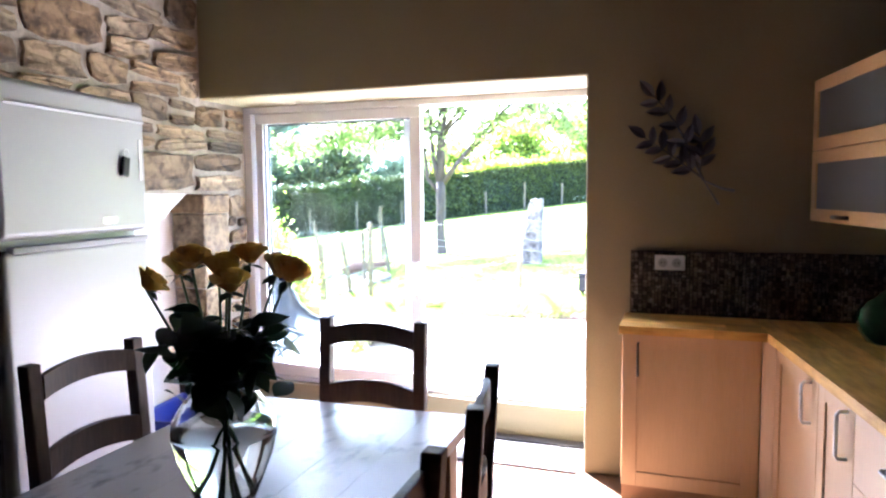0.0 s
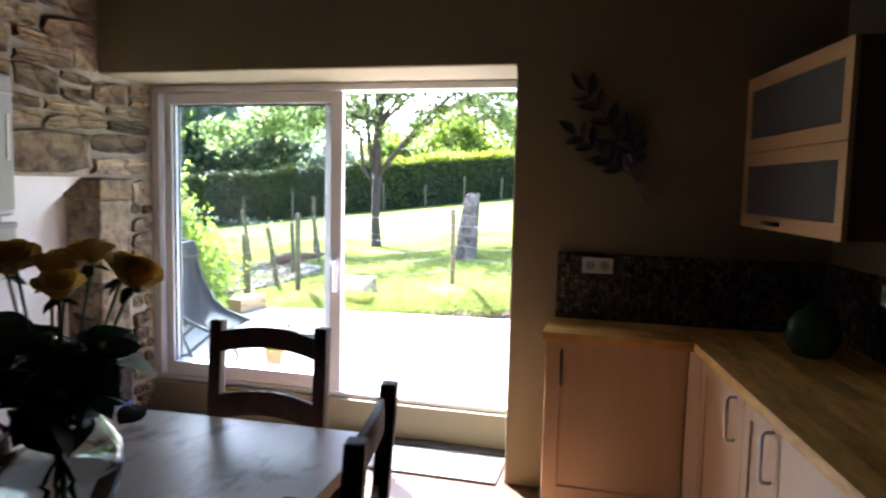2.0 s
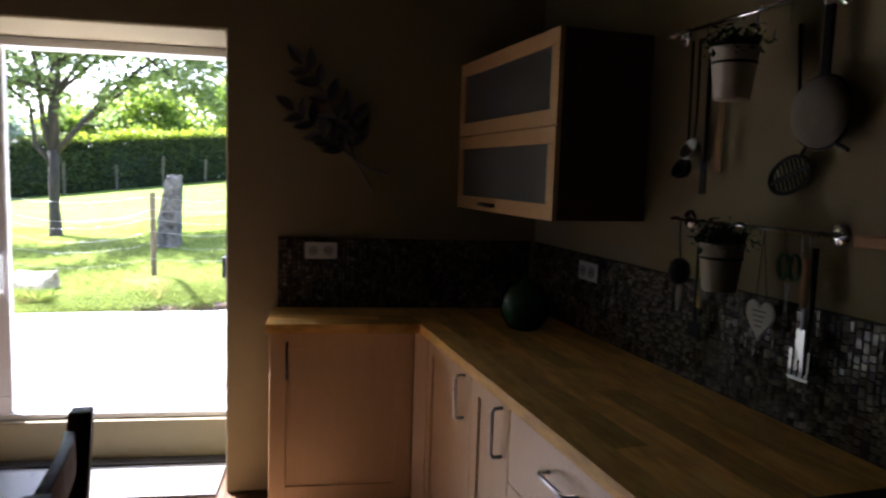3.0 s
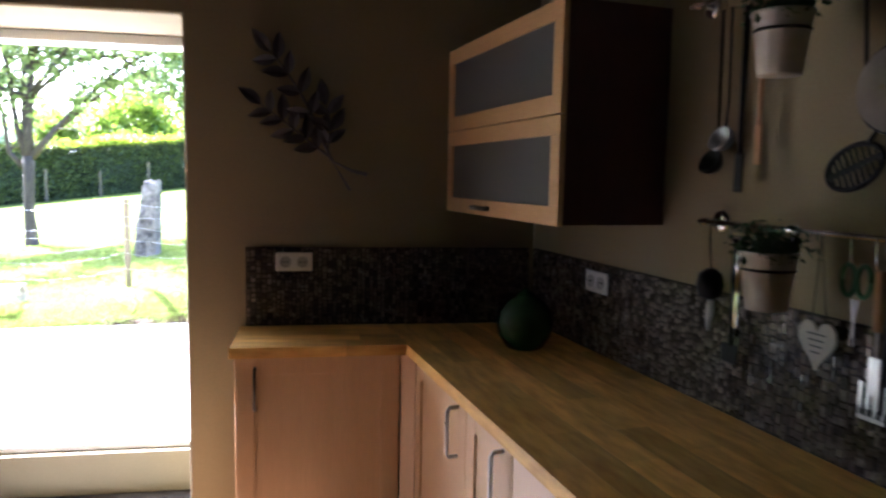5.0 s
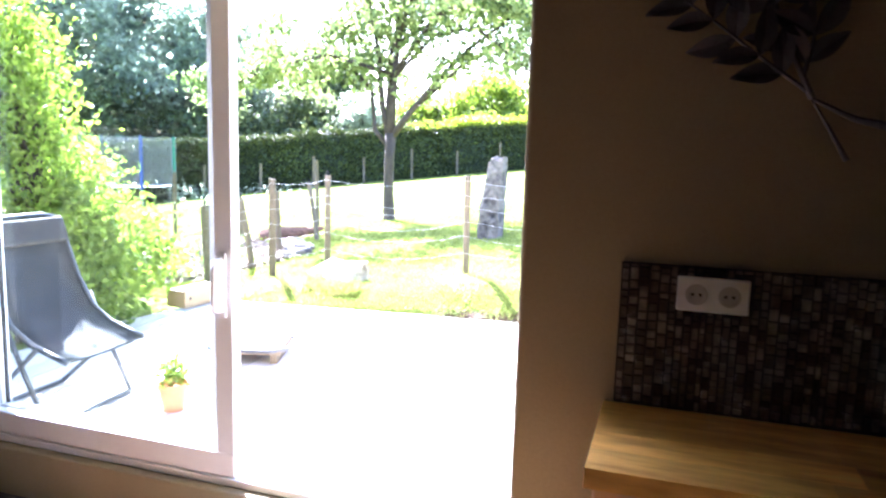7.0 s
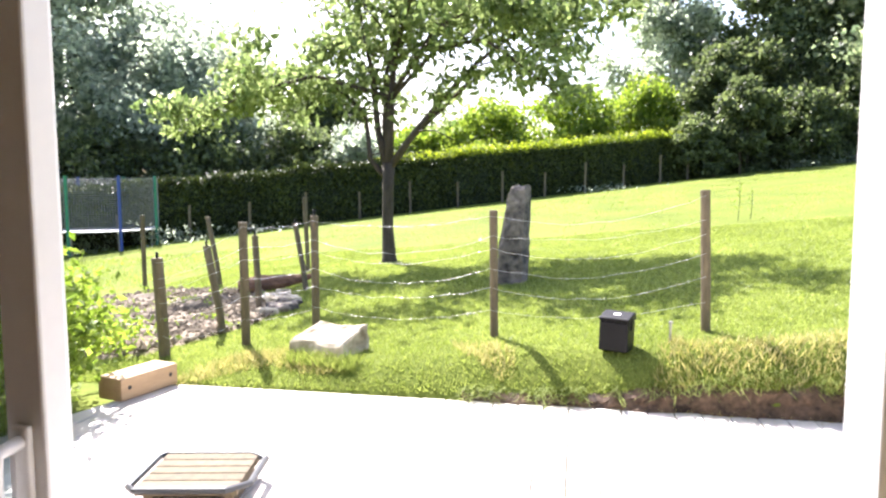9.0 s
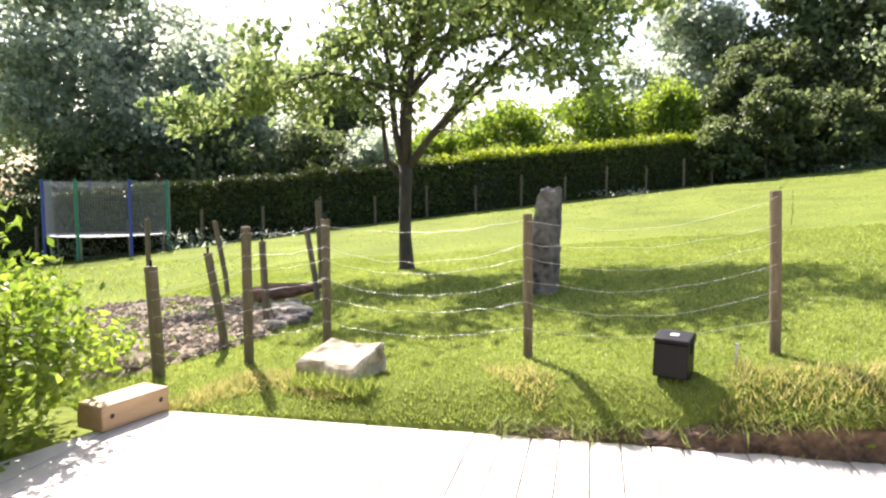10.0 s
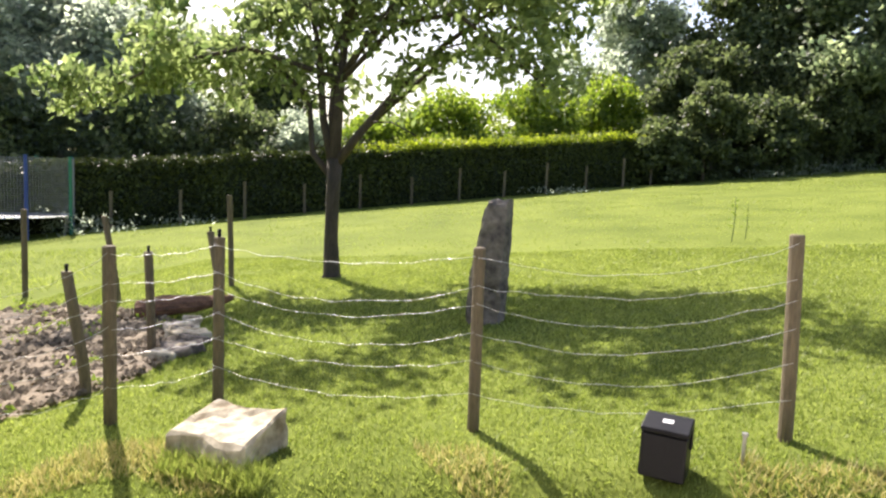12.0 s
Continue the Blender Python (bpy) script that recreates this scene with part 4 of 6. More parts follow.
def vase():
    v = thing("glass_vase", "clear glass vase half full of water on the table", "vase", pose(VX, VY, 0.7505))
    out = [(0.045, 0.0), (0.058, 0.004), (0.075, 0.05), (0.105, 0.13), (0.117, 0.185), (0.112, 0.225), (0.085, 0.265), (0.066, 0.29), (0.066, 0.32), (0.085, 0.375)]
    out = [(r * 1.13, z * 1.08) for r, z in out]
    inn = [(r - 0.004, z) for r, z in reversed(out[2:])] + [(0.077, 0.048), (0.056, 0.022)]
    part("body", lathe(out + inn, 40), VASE_GLASS, v, "clear glass", True)
    part("water", lathe([(0.0575, 0.0205), (0.0795, 0.0525), (0.1165, 0.1405), (0.1300, 0.1998), (0.1290, 0.212)], 40), WATER, v, "water", True)
    rng = random.Random(8)
    heads = [(-0.175, -0.01, 0.578), (-0.118, 0.03, 0.612), (-0.05, -0.02, 0.64), (0.0, 0.0, 0.615), (0.04, 0.05, 0.645), (-0.015, 0.05, 0.62), (0.12, 0.02, 0.62), (0.155, 0.0, 0.615), (0.06, -0.05, 0.59)]
    leaf_data = []
    for hx, hy, hz in heads:
        hx, hy = hx * 1.28, hy * 1.2
        r = thing("rose", "yellow rose with dark leaves standing in the vase", "flower", pose(VX, VY, 0.7505), "roses in the vase")
        foot = Vector((-hx * 0.35 + rng.uniform(-0.02, 0.02), -hy * 0.3 + rng.uniform(-0.02, 0.02), 0.03))
        neck = Vector((hx * 0.2, hy * 0.3, 0.31))
        top = Vector((hx, hy, hz - 0.012))
        pts = [foot.lerp(neck, 0.0), foot.lerp(neck, 0.5), neck, neck.lerp(top, 0.5) + Vector((hx * 0.08, 0, 0.02)), top]
        part("stem", tube(pts, 0.0035, 6), STEM, r, smooth=True)
        place = pose(hx, hy, hz - 0.016, rng.uniform(-25, 5), hx * 170, rng.uniform(0, 360)) @ Matrix.Diagonal((1.24, 1.24, 1.12, 1))
        bloom = None
        for bm in petals(rng):
            bm.transform(place)
            if bloom is None:
                bloom = part("bloom", bm, PETAL, r, "yellow bloom", True)
            else:
                part("petal", bm, PETAL, bloom, smooth=True)
        for k in range(27):
            u = rng.uniform(0.0, 0.60) if k > 3 else 0.97
            p = neck.lerp(top, u)
            sp = 0.035 * (1 - 0.5 * u)
            p = p + Vector((rng.gauss(0, sp), rng.gauss(0, sp), rng.gauss(0, 0.02))) if k > 3 else p
            ln = rng.uniform(0.065, 0.105) if k > 3 else 0.04
            m = pose(p.x, p.y, p.z, rng.uniform(-50, 35), rng.uniform(-40, 40), rng.uniform(0, 360)) @ Matrix.Diagonal((ln, ln, ln, 1))
            if not leaf_data:
                ob = part("leaf", rose_leaf(), ROSE_LEAF, r, smooth=True, m=m)
                leaf_data.append(ob.data)
            else:
                ob = new("leaf", leaf_data[0])
                ob.parent, ob.matrix_basis = r, m


vase()


# ---- ground, patio ----
EDGE_A, EDGE_B = Vector((-3.50, 8.34)), Vector((0.45, 8.80))
EDGE_D = (EDGE_B - EDGE_A).normalized()
EDGE_N = Vector((-EDGE_D.y, EDGE_D.x))
PATIO_Z = 0.165


def lawn_z(x, y):
    far = max(0.0, math.hypot(x, y) - 60)
    z = 0.23 + 0.087 * (x + 3.4) + 0.045 * (y - 9.1)
    z = z if far == 0 else z * 60 / (60 + far)
    return z + 0.03 * noise.noise(Vector((x * 0.5, y * 0.5, 0))) + 0.012 * noise.noise(Vector((x * 2.3, y * 2.3, 3)))


def bank_height(x):
    """The cut earth face where the lawn meets the paving; higher towards the east."""
    return 0.015 + 0.115 * min(1, max(0, (x + 1.0) / 1.0)) + 0.02 * noise.noise(Vector((x * 2.5, 4, 0)))


def ground_z(x, y):
    s = (Vector((x, y)) - EDGE_A).dot(EDGE_N) + 0.03 * noise.noise(Vector((x * 3, y * 3, 9)))
    if y < 5.7:
        return -0.3
    if x < -3.72:
        k = min(1, max(0, (y - 6.5) / 2.2))
        return (1 - k) * 0.10 + k * lawn_z(x, y)
    if s < 0.03:
        return 0.13
    wide = 0.30 + 0.12 * min(1, max(0, (0.0 - x) / 1.1))
    k = math.sin(min(1, max(0, s / wide)) * math.pi / 2)
    return (1 - k) * (0.145 + bank_height(x)) + k * lawn_z(x, y)


def axis(lo, hi, near_lo, near_hi, fine, coarse):
    out, v = [], near_lo
    while v < near_hi:
        out.append(v)
        v += fine
    step = fine
    while v < hi:
        out.append(v)
        step = min(step * 1.25, coarse)
        v += step
    out.append(hi)
    v, step = near_lo, fine
    pre = []
    while v > lo:
        step = min(step * 1.25, coarse)
        v -= step
        pre.append(max(v, lo))
    return pre[::-1] + out


def ground():
    xs, ys = axis(-400, 400, -5.5, 2.0, 0.09, 40), axis(-60, 600, 8.1, 10.2, 0.04, 40)
    verts = [(x, y, ground_z(x, y)) for y in ys for x in xs]
    k = len(xs)
    faces = [(j * k + i, j * k + i + 1, (j + 1) * k + i + 1, (j + 1) * k + i) for j in range(len(ys) - 1) for i in range(k - 1)]
    g = raw("ground", verts, faces, GRASS_SOIL, None, smooth=True)
    tagged(g, "sloping green lawn reaching up to the hedge", "lawn", kind="structure")


ground()


def trimmed(poly, point, normal):
    """The part of a convex outline on the side of a line to which the normal points."""
    out = []
    for a, b in zip(poly, poly[1:] + poly[:1]):
        da, db = (a - point).dot(normal), (b - point).dot(normal)
        if da >= 0:
            out.append(a)
        if (da >= 0) != (db >= 0):
            out.append(a.lerp(b, da / (da - db)))
    return out


def patio():
    p = thing("patio", "sun-bleached pale timber decking outside the door", "patio", kind="structure")
    out = [(-3.70, 5.63), (3.2, 5.63), (3.2, 9.12), (0.45, 8.80), (-3.50, 8.34), (-3.62, 7.9), (-3.70, 7.35)]
    part("bed", slab(out, 0.0, PATIO_Z - 0.06), PATIO_BED, p, "dark joists under the boards")
    rng = random.Random(12)
    pitch = 0.1466
    for i in range(-5, 47):
        u0 = 0.647 + pitch * (i - 4) + 0.0032
        u1 = u0 + pitch - 0.0064
        quad = [EDGE_A + EDGE_D * u1 - EDGE_N * 0.012, EDGE_A + EDGE_D * u0 - EDGE_N * 0.012, EDGE_A + EDGE_D * u0 - EDGE_N * 4.4, EDGE_A + EDGE_D * u1 - EDGE_N * 4.4]
        for point, normal in (((0, 5.634), (0, 1)), ((-3.69, 0), (1, 0)), ((3.19, 0), (-1, 0)), ((-3.50, 8.34), (0.99, -0.2))):
            quad = trimmed(quad, Vector(point), Vector(normal)) if quad else quad
        if len(quad) < 3 or max(v.y for v in quad) - min(v.y for v in quad) < 0.1:
            continue
        part("deck_board", slab([tuple(v) for v in quad], PATIO_Z - 0.03, PATIO_Z + rng.uniform(-0.0015, 0.0015), 0.003), PATIO, p)


patio()


# ---- trees and hedges ----
def branchy(base, height, r, rng, lean=(0, 0), fork=0.45, limbs=6, spread=1.0, up=0.8):
    """Trunk and limbs as tapered tubes; returns the mesh and the places along the limbs."""
    bm = bmesh.new()
    b = Vector(base)
    top = b + Vector((lean[0], lean[1], height))
    trunk = [b + Vector((0, 0, -0.1))] + [b.lerp(top, u) + Vector((rng.uniform(-1, 1), rng.uniform(-1, 1), 0)) * r * 0.5 for u in (0.02, 0.15, 0.3, 0.5, 0.7, 0.85, 1.0)]
    tube(trunk, [r * 1.55, r * 1.4, r * 1.1, r, r * 0.75, r * 0.5, r * 0.3, r * 0.1], 10, bm)
    spots = []
    for i in range(limbs):
        u = fork + (0.92 - fork) * i / max(1, limbs - 1)
        s = b.lerp(top, u)
        a = 2.4 * i + rng.uniform(-0.4, 0.4)
        ln = spread * (1.15 - 0.55 * (u - fork) / (1 - fork)) * rng.uniform(0.8, 1.15)
        e = s + Vector((math.cos(a) * ln, math.sin(a) * ln, up * ln * rng.uniform(0.5, 1.1)))
        mid = s.lerp(e, 0.5) + Vector((0, 0, -0.08 * ln))
        rr = r * (0.55 - 0.3 * (u - fork))
        tube([s, mid, e], [rr, rr * 0.6, rr * 0.2], 7, bm)
        spots += [s.lerp(e, q) for q in (0.45, 0.65, 0.85, 1.0)]
        for k in range(3):
            q = mid.lerp(e, rng.uniform(0.1, 0.9))
            t = q + Vector((rng.uniform(-1, 1), rng.uniform(-1, 1), rng.uniform(-0.2, 0.9))) * ln * 0.45
            tube([q, q.lerp(t, 0.5) + Vector((0, 0, 0.03)), t], [rr * 0.35, rr * 0.22, rr * 0.08], 5, bm)
            spots += [q.lerp(t, 0.6), t]
    return bm, spots


def cloud(spots, count, spread, rng, squash=0.8):
    s = np.array([tuple(p) for p in spots])
    return s[rng.integers(0, len(s), size=count)] + rng.normal(size=(count, 3)) * spread * np.array((1, 1, squash))


def garden_tree():
    rng, nr = random.Random(21), np.random.default_rng(21)
    base = (-4.15, 13.72, lawn_z(-4.15, 13.72) - 0.03)
    t = thing("garden_tree", "young broadleaf tree with a forked trunk on the lawn", "tree", pose(0, 0, 0))
    b = Vector(base)
    bm = bmesh.new()
    fork = b + Vector((0.0, 0, 1.42))
    tube([b + Vector((0, 0, -0.05)), b + Vector((0.0, 0, 0.06)), b + Vector((-0.02, 0, 0.5)), b + Vector((-0.01, 0, 1.0)), fork], [0.15, 0.105, 0.08, 0.078, 0.092], 12, bm)
    ends = []

    def limb(pts, r0):
        pts = [fork + Vector(p) for p in pts]
        k = len(pts)
        tube(pts, [r0 * (1 - 0.8 * i / (k - 1)) for i in range(k)], 8, bm)
        for i in range(1, k):
            ends.append((pts[i - 1].lerp(pts[i], 0.6), pts[i]))
        for i in range(2, k):
            for q in range(3):
                s = pts[i - 1].lerp(pts[i], rng.random())
                d = Vector((rng.uniform(-1, 1), rng.uniform(-1, 1), rng.uniform(-0.25, 0.7))) * rng.uniform(0.5, 1.1)
                tube([s, s + d * 0.5 + Vector((0, 0, 0.06)), s + d], [r0 * 0.22, r0 * 0.14, 0.006], 5, bm)
                ends.append((s + d * 0.6, s + d))

    limb([(0, 0, -0.05), (0.02, 0.03, 0.6), (0.08, 0.05, 1.5), (0.1, 0.1, 2.2), (0.13, 0.1, 2.75)], 0.075)
    limb([(-0.03, 0, -0.05), (-0.16, 0.02, 0.45), (-0.2, -0.05, 1.2), (-0.35, -0.1, 2.0), (-0.45, 0, 2.6)], 0.06)
    limb([(0.03, 0, -0.05), (0.3, 0.0, 0.3), (0.75, 0.1, 0.85), (1.2, 0.15, 1.3), (2.0, 0.3, 1.9), (2.6, 0.3, 2.2)], 0.06)
    limb([(0.0, 0.02, 0.0), (-0.07, 0.05, 0.5), (-0.05, 0.1, 1.3), (0.3, 0.3, 2.0), (0.55, 0.5, 2.6)], 0.055)
    limb([(-0.05, 0, -0.2), (-0.28, 0.02, 0.05), (-0.36, 0.05, 0.7), (-0.9, 0.1, 1.15), (-1.7, -0.1, 1.25), (-2.4, -0.3, 0.9)], 0.045)
    limb([(0.05, 0.03, 0.9), (-0.8, -0.6, 1.15), (-1.7, -0.9, 0.9), (-2.6, -1.0, 0.5)], 0.035)
    limb([(0.06, 0.02, 0.9), (0.8, -0.3, 1.45), (1.5, -0.5, 1.5), (2.1, -0.6, 1.05), (2.45, -0.6, 0.75)], 0.035)
    limb([(0.3, 0.0, 0.3), (1.0, 0.5, 1.1), (1.9, 0.6, 1.6), (2.6, 0.5, 1.45)], 0.035)
    limb([(0.1, 0.0, 1.0), (0.8, -0.3, 1.7), (1.7, -0.5, 2.1), (2.7, -0.5, 2.0), (3.2, -0.5, 1.7)], 0.04)
    limb([(0.08, 0.05, 1.4), (0.6, 0.9, 2.0), (1.1, 1.6, 2.6)], 0.04)
    limb([(0.08, 0.05, 1.5), (0.6, -0.7, 2.0), (1.4, -1.2, 2.1), (2.1, -1.1, 1.6)], 0.04)
    limb([(-0.2, 0, 1.5), (-1.0, 0.8, 2.2), (-1.8, 1.3, 2.6)], 0.04)
    limb([(0.1, 0.1, 2.0), (-0.7, -0.8, 2.3), (-1.3, -1.2, 2.4)], 0.035)
    limb([(0.1, 0.1, 2.0), (1.0, 0.6, 2.4), (1.9, 1.0, 2.5)], 0.035)
    part("trunk", bm, BARK, t, smooth=True)
    spots = [p for pair in ends for p in pair if p.z > b.z + 1.7]
    spots = [p for p in spots if p.z > b.z + 2.0 or abs(p.x - b.x) > 1.2]
    spots = [p for p in spots if p.z < b.z + 3.95]
    # Leaves mostly above view, added to deepen the tree's shadow on the lawn.
    shade_tips = [p for p in spots if p.z > b.z + 3.1 and math.hypot(p.x - b.x - 0.5, p.y - b.y - 0.2) < 2.2]
    left = [p for p in spots if p.x < b.x - 0.8 and p.z < b.z + 3.2]
    right = [p for p in spots if p.x > b.x + 1.1 and p.z < b.z + 3.5]
    c = np.concatenate([cloud(spots, 5000, 0.12, nr, 0.75), cloud(shade_tips, 4600, 0.26, nr, 0.5), cloud(left, 2800, 0.15, nr, 0.7), cloud(right, 700, 0.13, nr, 0.8)])
    leaves("crown", c, 0.12, LEAF_TREE, nr, t, "green drooping leaves", droop=0.6, wide=0.55)


garden_tree()


def big_tree(x, y, height, spread, mat, seed, count, size, label, low=0.15, trunk_r=0.25):
    rng, nr = random.Random(seed), np.random.default_rng(seed)
    base = (x, y, lawn_z(x, y) - 0.05)
    t = thing("tree", label, "tree", None, "trees beyond the hedge")
    bm, spots = branchy(base, height * 0.9, trunk_r, rng, (rng.uniform(-0.5, 0.5), rng.uniform(-0.5, 0.5)), low + 0.08, 12, spread, 0.45)
    part("trunk", bm, BARK, t, smooth=True)
    lobes = []
    for k in range(46):
        u = rng.random()
        z = base[2] + height * (low + (1 - low) * u)
        rad = spread * math.sin(math.pi * (0.16 + 0.80 * u)) ** 0.7 * rng.uniform(0.35, 1.0)
        a = rng.uniform(0, 2 * math.pi)
        lobes.append(Vector((x + rad * math.cos(a), y + rad * math.sin(a), z)))
    c = cloud(spots + lobes * 2, count, spread * 0.13, nr, 0.75)
    leaves("crown", c, size, mat, nr, t, droop=0.3, wide=0.7)


HEDGE = [(-24, 14.2), (-14.9, 21.6), (-8.0, 27.4), (-1.2, 32.9), (4.0, 36.6), (9.5, 40.2), (16.0, 42.5)]


def hedge_point(u):
    i = min(int(u), len(HEDGE) - 2)
    a, b = Vector(HEDGE[i]), Vector(HEDGE[i + 1])
    return a.lerp(b, u - i)


def hedge():
    nr = np.random.default_rng(6)
    h = thing("hedge", "long clipped green hedge along the top of the lawn", "hedge")
    n = 90
    verts, faces = [], []
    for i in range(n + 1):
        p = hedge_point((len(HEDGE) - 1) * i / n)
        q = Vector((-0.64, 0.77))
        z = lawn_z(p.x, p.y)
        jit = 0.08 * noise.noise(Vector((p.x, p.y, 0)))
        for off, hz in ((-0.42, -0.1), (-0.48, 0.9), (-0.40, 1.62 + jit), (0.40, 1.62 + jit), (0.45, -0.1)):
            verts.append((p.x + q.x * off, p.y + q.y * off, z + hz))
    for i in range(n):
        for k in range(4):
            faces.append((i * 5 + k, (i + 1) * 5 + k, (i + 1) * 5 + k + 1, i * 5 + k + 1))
    raw("core", verts, faces, CORE, h, "near-black sheet for the shade inside the hedge")
    cnt = 120000
    us = nr.uniform(0.3, len(HEDGE) - 1, size=cnt)
    top = nr.random(cnt) < 0.45
    pts, crest = [], []
    for u, tp in zip(us, top):
        p = hedge_point(u)
        z = lawn_z(p.x, p.y)
        bump = 0.16 * noise.noise(Vector((p.x * 0.9, p.y * 0.9, 5))) + 0.07 * noise.noise(Vector((p.x * 3, p.y * 3, 1)))
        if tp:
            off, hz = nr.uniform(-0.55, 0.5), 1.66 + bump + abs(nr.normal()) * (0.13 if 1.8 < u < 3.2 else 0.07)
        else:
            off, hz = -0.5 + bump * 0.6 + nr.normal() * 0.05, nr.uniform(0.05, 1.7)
        # Lime only along the sunlit stretch; the tree-shaded ends get the dark leaves.
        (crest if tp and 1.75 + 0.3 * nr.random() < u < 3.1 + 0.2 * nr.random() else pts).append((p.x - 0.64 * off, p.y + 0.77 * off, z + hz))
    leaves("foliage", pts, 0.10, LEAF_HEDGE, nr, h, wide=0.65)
    leaves("sunlit_crest", crest, 0.11, LEAF_HEDGE_SUNLIT, nr, h, "crest leaves with sunlight put into their lime", wide=0.65)
    f = thing("wire_fence", "old timber stakes with wire netting before the hedge", "fence")
    for i in range(17):
        p = hedge_point(0.55 + 3.0 * i / 16) - Vector((-0.64, 0.77)) * 1.0
        z = lawn_z(p.x, p.y)
        part("stake", tube([(p.x, p.y, z - 0.1), (p.x + 0.02 * math.sin(7 * i), p.y, z + 0.95 + 0.1 * math.sin(3 * i))], 0.045, 7), TIMBER, f)


hedge()
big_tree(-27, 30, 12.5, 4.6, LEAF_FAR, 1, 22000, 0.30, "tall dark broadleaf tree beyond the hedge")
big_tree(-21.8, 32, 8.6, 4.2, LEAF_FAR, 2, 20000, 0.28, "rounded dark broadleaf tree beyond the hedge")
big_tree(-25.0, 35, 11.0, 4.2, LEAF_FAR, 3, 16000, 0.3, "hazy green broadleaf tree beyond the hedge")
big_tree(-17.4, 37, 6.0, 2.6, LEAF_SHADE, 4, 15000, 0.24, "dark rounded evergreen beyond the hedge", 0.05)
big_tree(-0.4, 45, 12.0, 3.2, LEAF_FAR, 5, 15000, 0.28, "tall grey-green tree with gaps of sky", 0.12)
big_tree(2.0, 39.5, 5.6, 2.2, LEAF_SHADE, 6, 15000, 0.24, "dark evergreen behind the hedge", 0.02)
big_tree(5.4, 44, 12.5, 3.6, LEAF_SHADE, 7, 22000, 0.30, "big dark broadleaf tree at the field edge", 0.05)
big_tree(9.0, 42, 12.0, 4.4, LEAF_DARK, 8, 26000, 0.30, "big dark broadleaf tree at the field edge", 0.03)
big_tree(14.0, 39, 11.5, 4.5, LEAF_DARK, 9, 22000, 0.30, "big dark broadleaf tree at the field edge", 0.03)
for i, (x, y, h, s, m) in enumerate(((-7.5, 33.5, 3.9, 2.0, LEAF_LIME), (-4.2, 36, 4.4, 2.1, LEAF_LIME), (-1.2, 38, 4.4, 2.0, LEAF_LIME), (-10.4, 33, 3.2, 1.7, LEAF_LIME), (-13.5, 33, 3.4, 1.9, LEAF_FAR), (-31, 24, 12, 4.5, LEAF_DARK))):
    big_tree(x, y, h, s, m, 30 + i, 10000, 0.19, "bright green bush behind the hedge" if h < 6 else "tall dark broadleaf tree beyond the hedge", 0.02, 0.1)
for i, (x, y, h, s) in enumerate(((5.2, 40.2, 4.2, 2.4), (9.0, 43.0, 4.2, 2.6), (13.5, 44.5, 4.5, 2.6), (-22.5, 26.5, 4.0, 2.5), (-18.5, 29.5, 3.8, 2.4), (-27, 22, 4.2, 2.6), (-15.5, 31.5, 3.6, 2.0))):
    big_tree(x, y, h, s, LEAF_SHADE, 60 + i, 9000, 0.22, "dark undergrowth bush behind the hedge", 0.0, 0.08)


for i, (u, h, s) in enumerate(((3.3, 2.3, 1.1), (3.65, 3.7, 1.3), (4.1, 3.0, 1.6), (4.5, 3.9, 1.6), (4.95, 3.2, 1.8), (5.4, 4.2, 1.8))):
    q = hedge_point(u) + Vector((0.64, -0.77)) * 0.6
    big_tree(q.x, q.y, h, s, LEAF_SHADE, 80 + i, 9000, 0.20, "dark dense bush overhanging the hedge's end", 0.0, 0.08)


# ---- garden things ----
def rough_weeds():
    """Uncut growth along the foot of the hedge, and a few tall stalks on the lawn."""
    nr = np.random.default_rng(17)
    spots = []
    for u, n, up in ((0.85, 260, 0.35), (1.0, 220, 0.3), (1.1, 160, 0.25), (1.3, 90, 0.15), (2.62, 70, 0.12), (2.7, 60, 0.14), (3.9, 160, 0.2), (4.1, 220, 0.28), (4.3, 260, 0.32), (4.5, 200, 0.3), (4.7, 240, 0.25)):
        p = hedge_point(u) + Vector((0.64, -0.77)) * 1.5
        spots.append(nr.normal(size=(n, 3)) * (0.55, 0.45, 0.5 * up) + (p.x, p.y, lawn_z(p.x, p.y) + up * 0.7))
    pts = np.concatenate(spots)
    pts[:, 2] = np.maximum(pts[:, 2], [lawn_z(x, y) + 0.04 for x, y, _ in pts])
    tagged(leaves("hedge_foot_weeds", pts, 0.13, LEAF_FAR, nr, None, "", droop=-0.8, wide=0.35), "pale uncut weeds along the foot of the hedge", "weeds", kind="stuff")
    for x, y, h in ((0.62, 16.2, 0.62), (0.82, 16.4, 0.5)):
        w = thing("tall_weed", "thin dry weed stalk growing from the lawn", "weed", pose(x, y, lawn_z(x, y)), "tall weeds")
        part("stalk", tube([(0, 0, -0.03), (0.02, 0, h * 0.5), (0.01, 0.01, h)], [0.006, 0.005, 0.002], 5), STEM, w)
        leaf = np.array([(nr.normal() * 0.03, nr.normal() * 0.03, h * nr.uniform(0.25, 1.0)) for _ in range(26)])
        tagged(leaves("weed_leaves", leaf, 0.06, LEAF_LIME, nr, w, wide=0.3), kind="stuff")


rough_weeds()


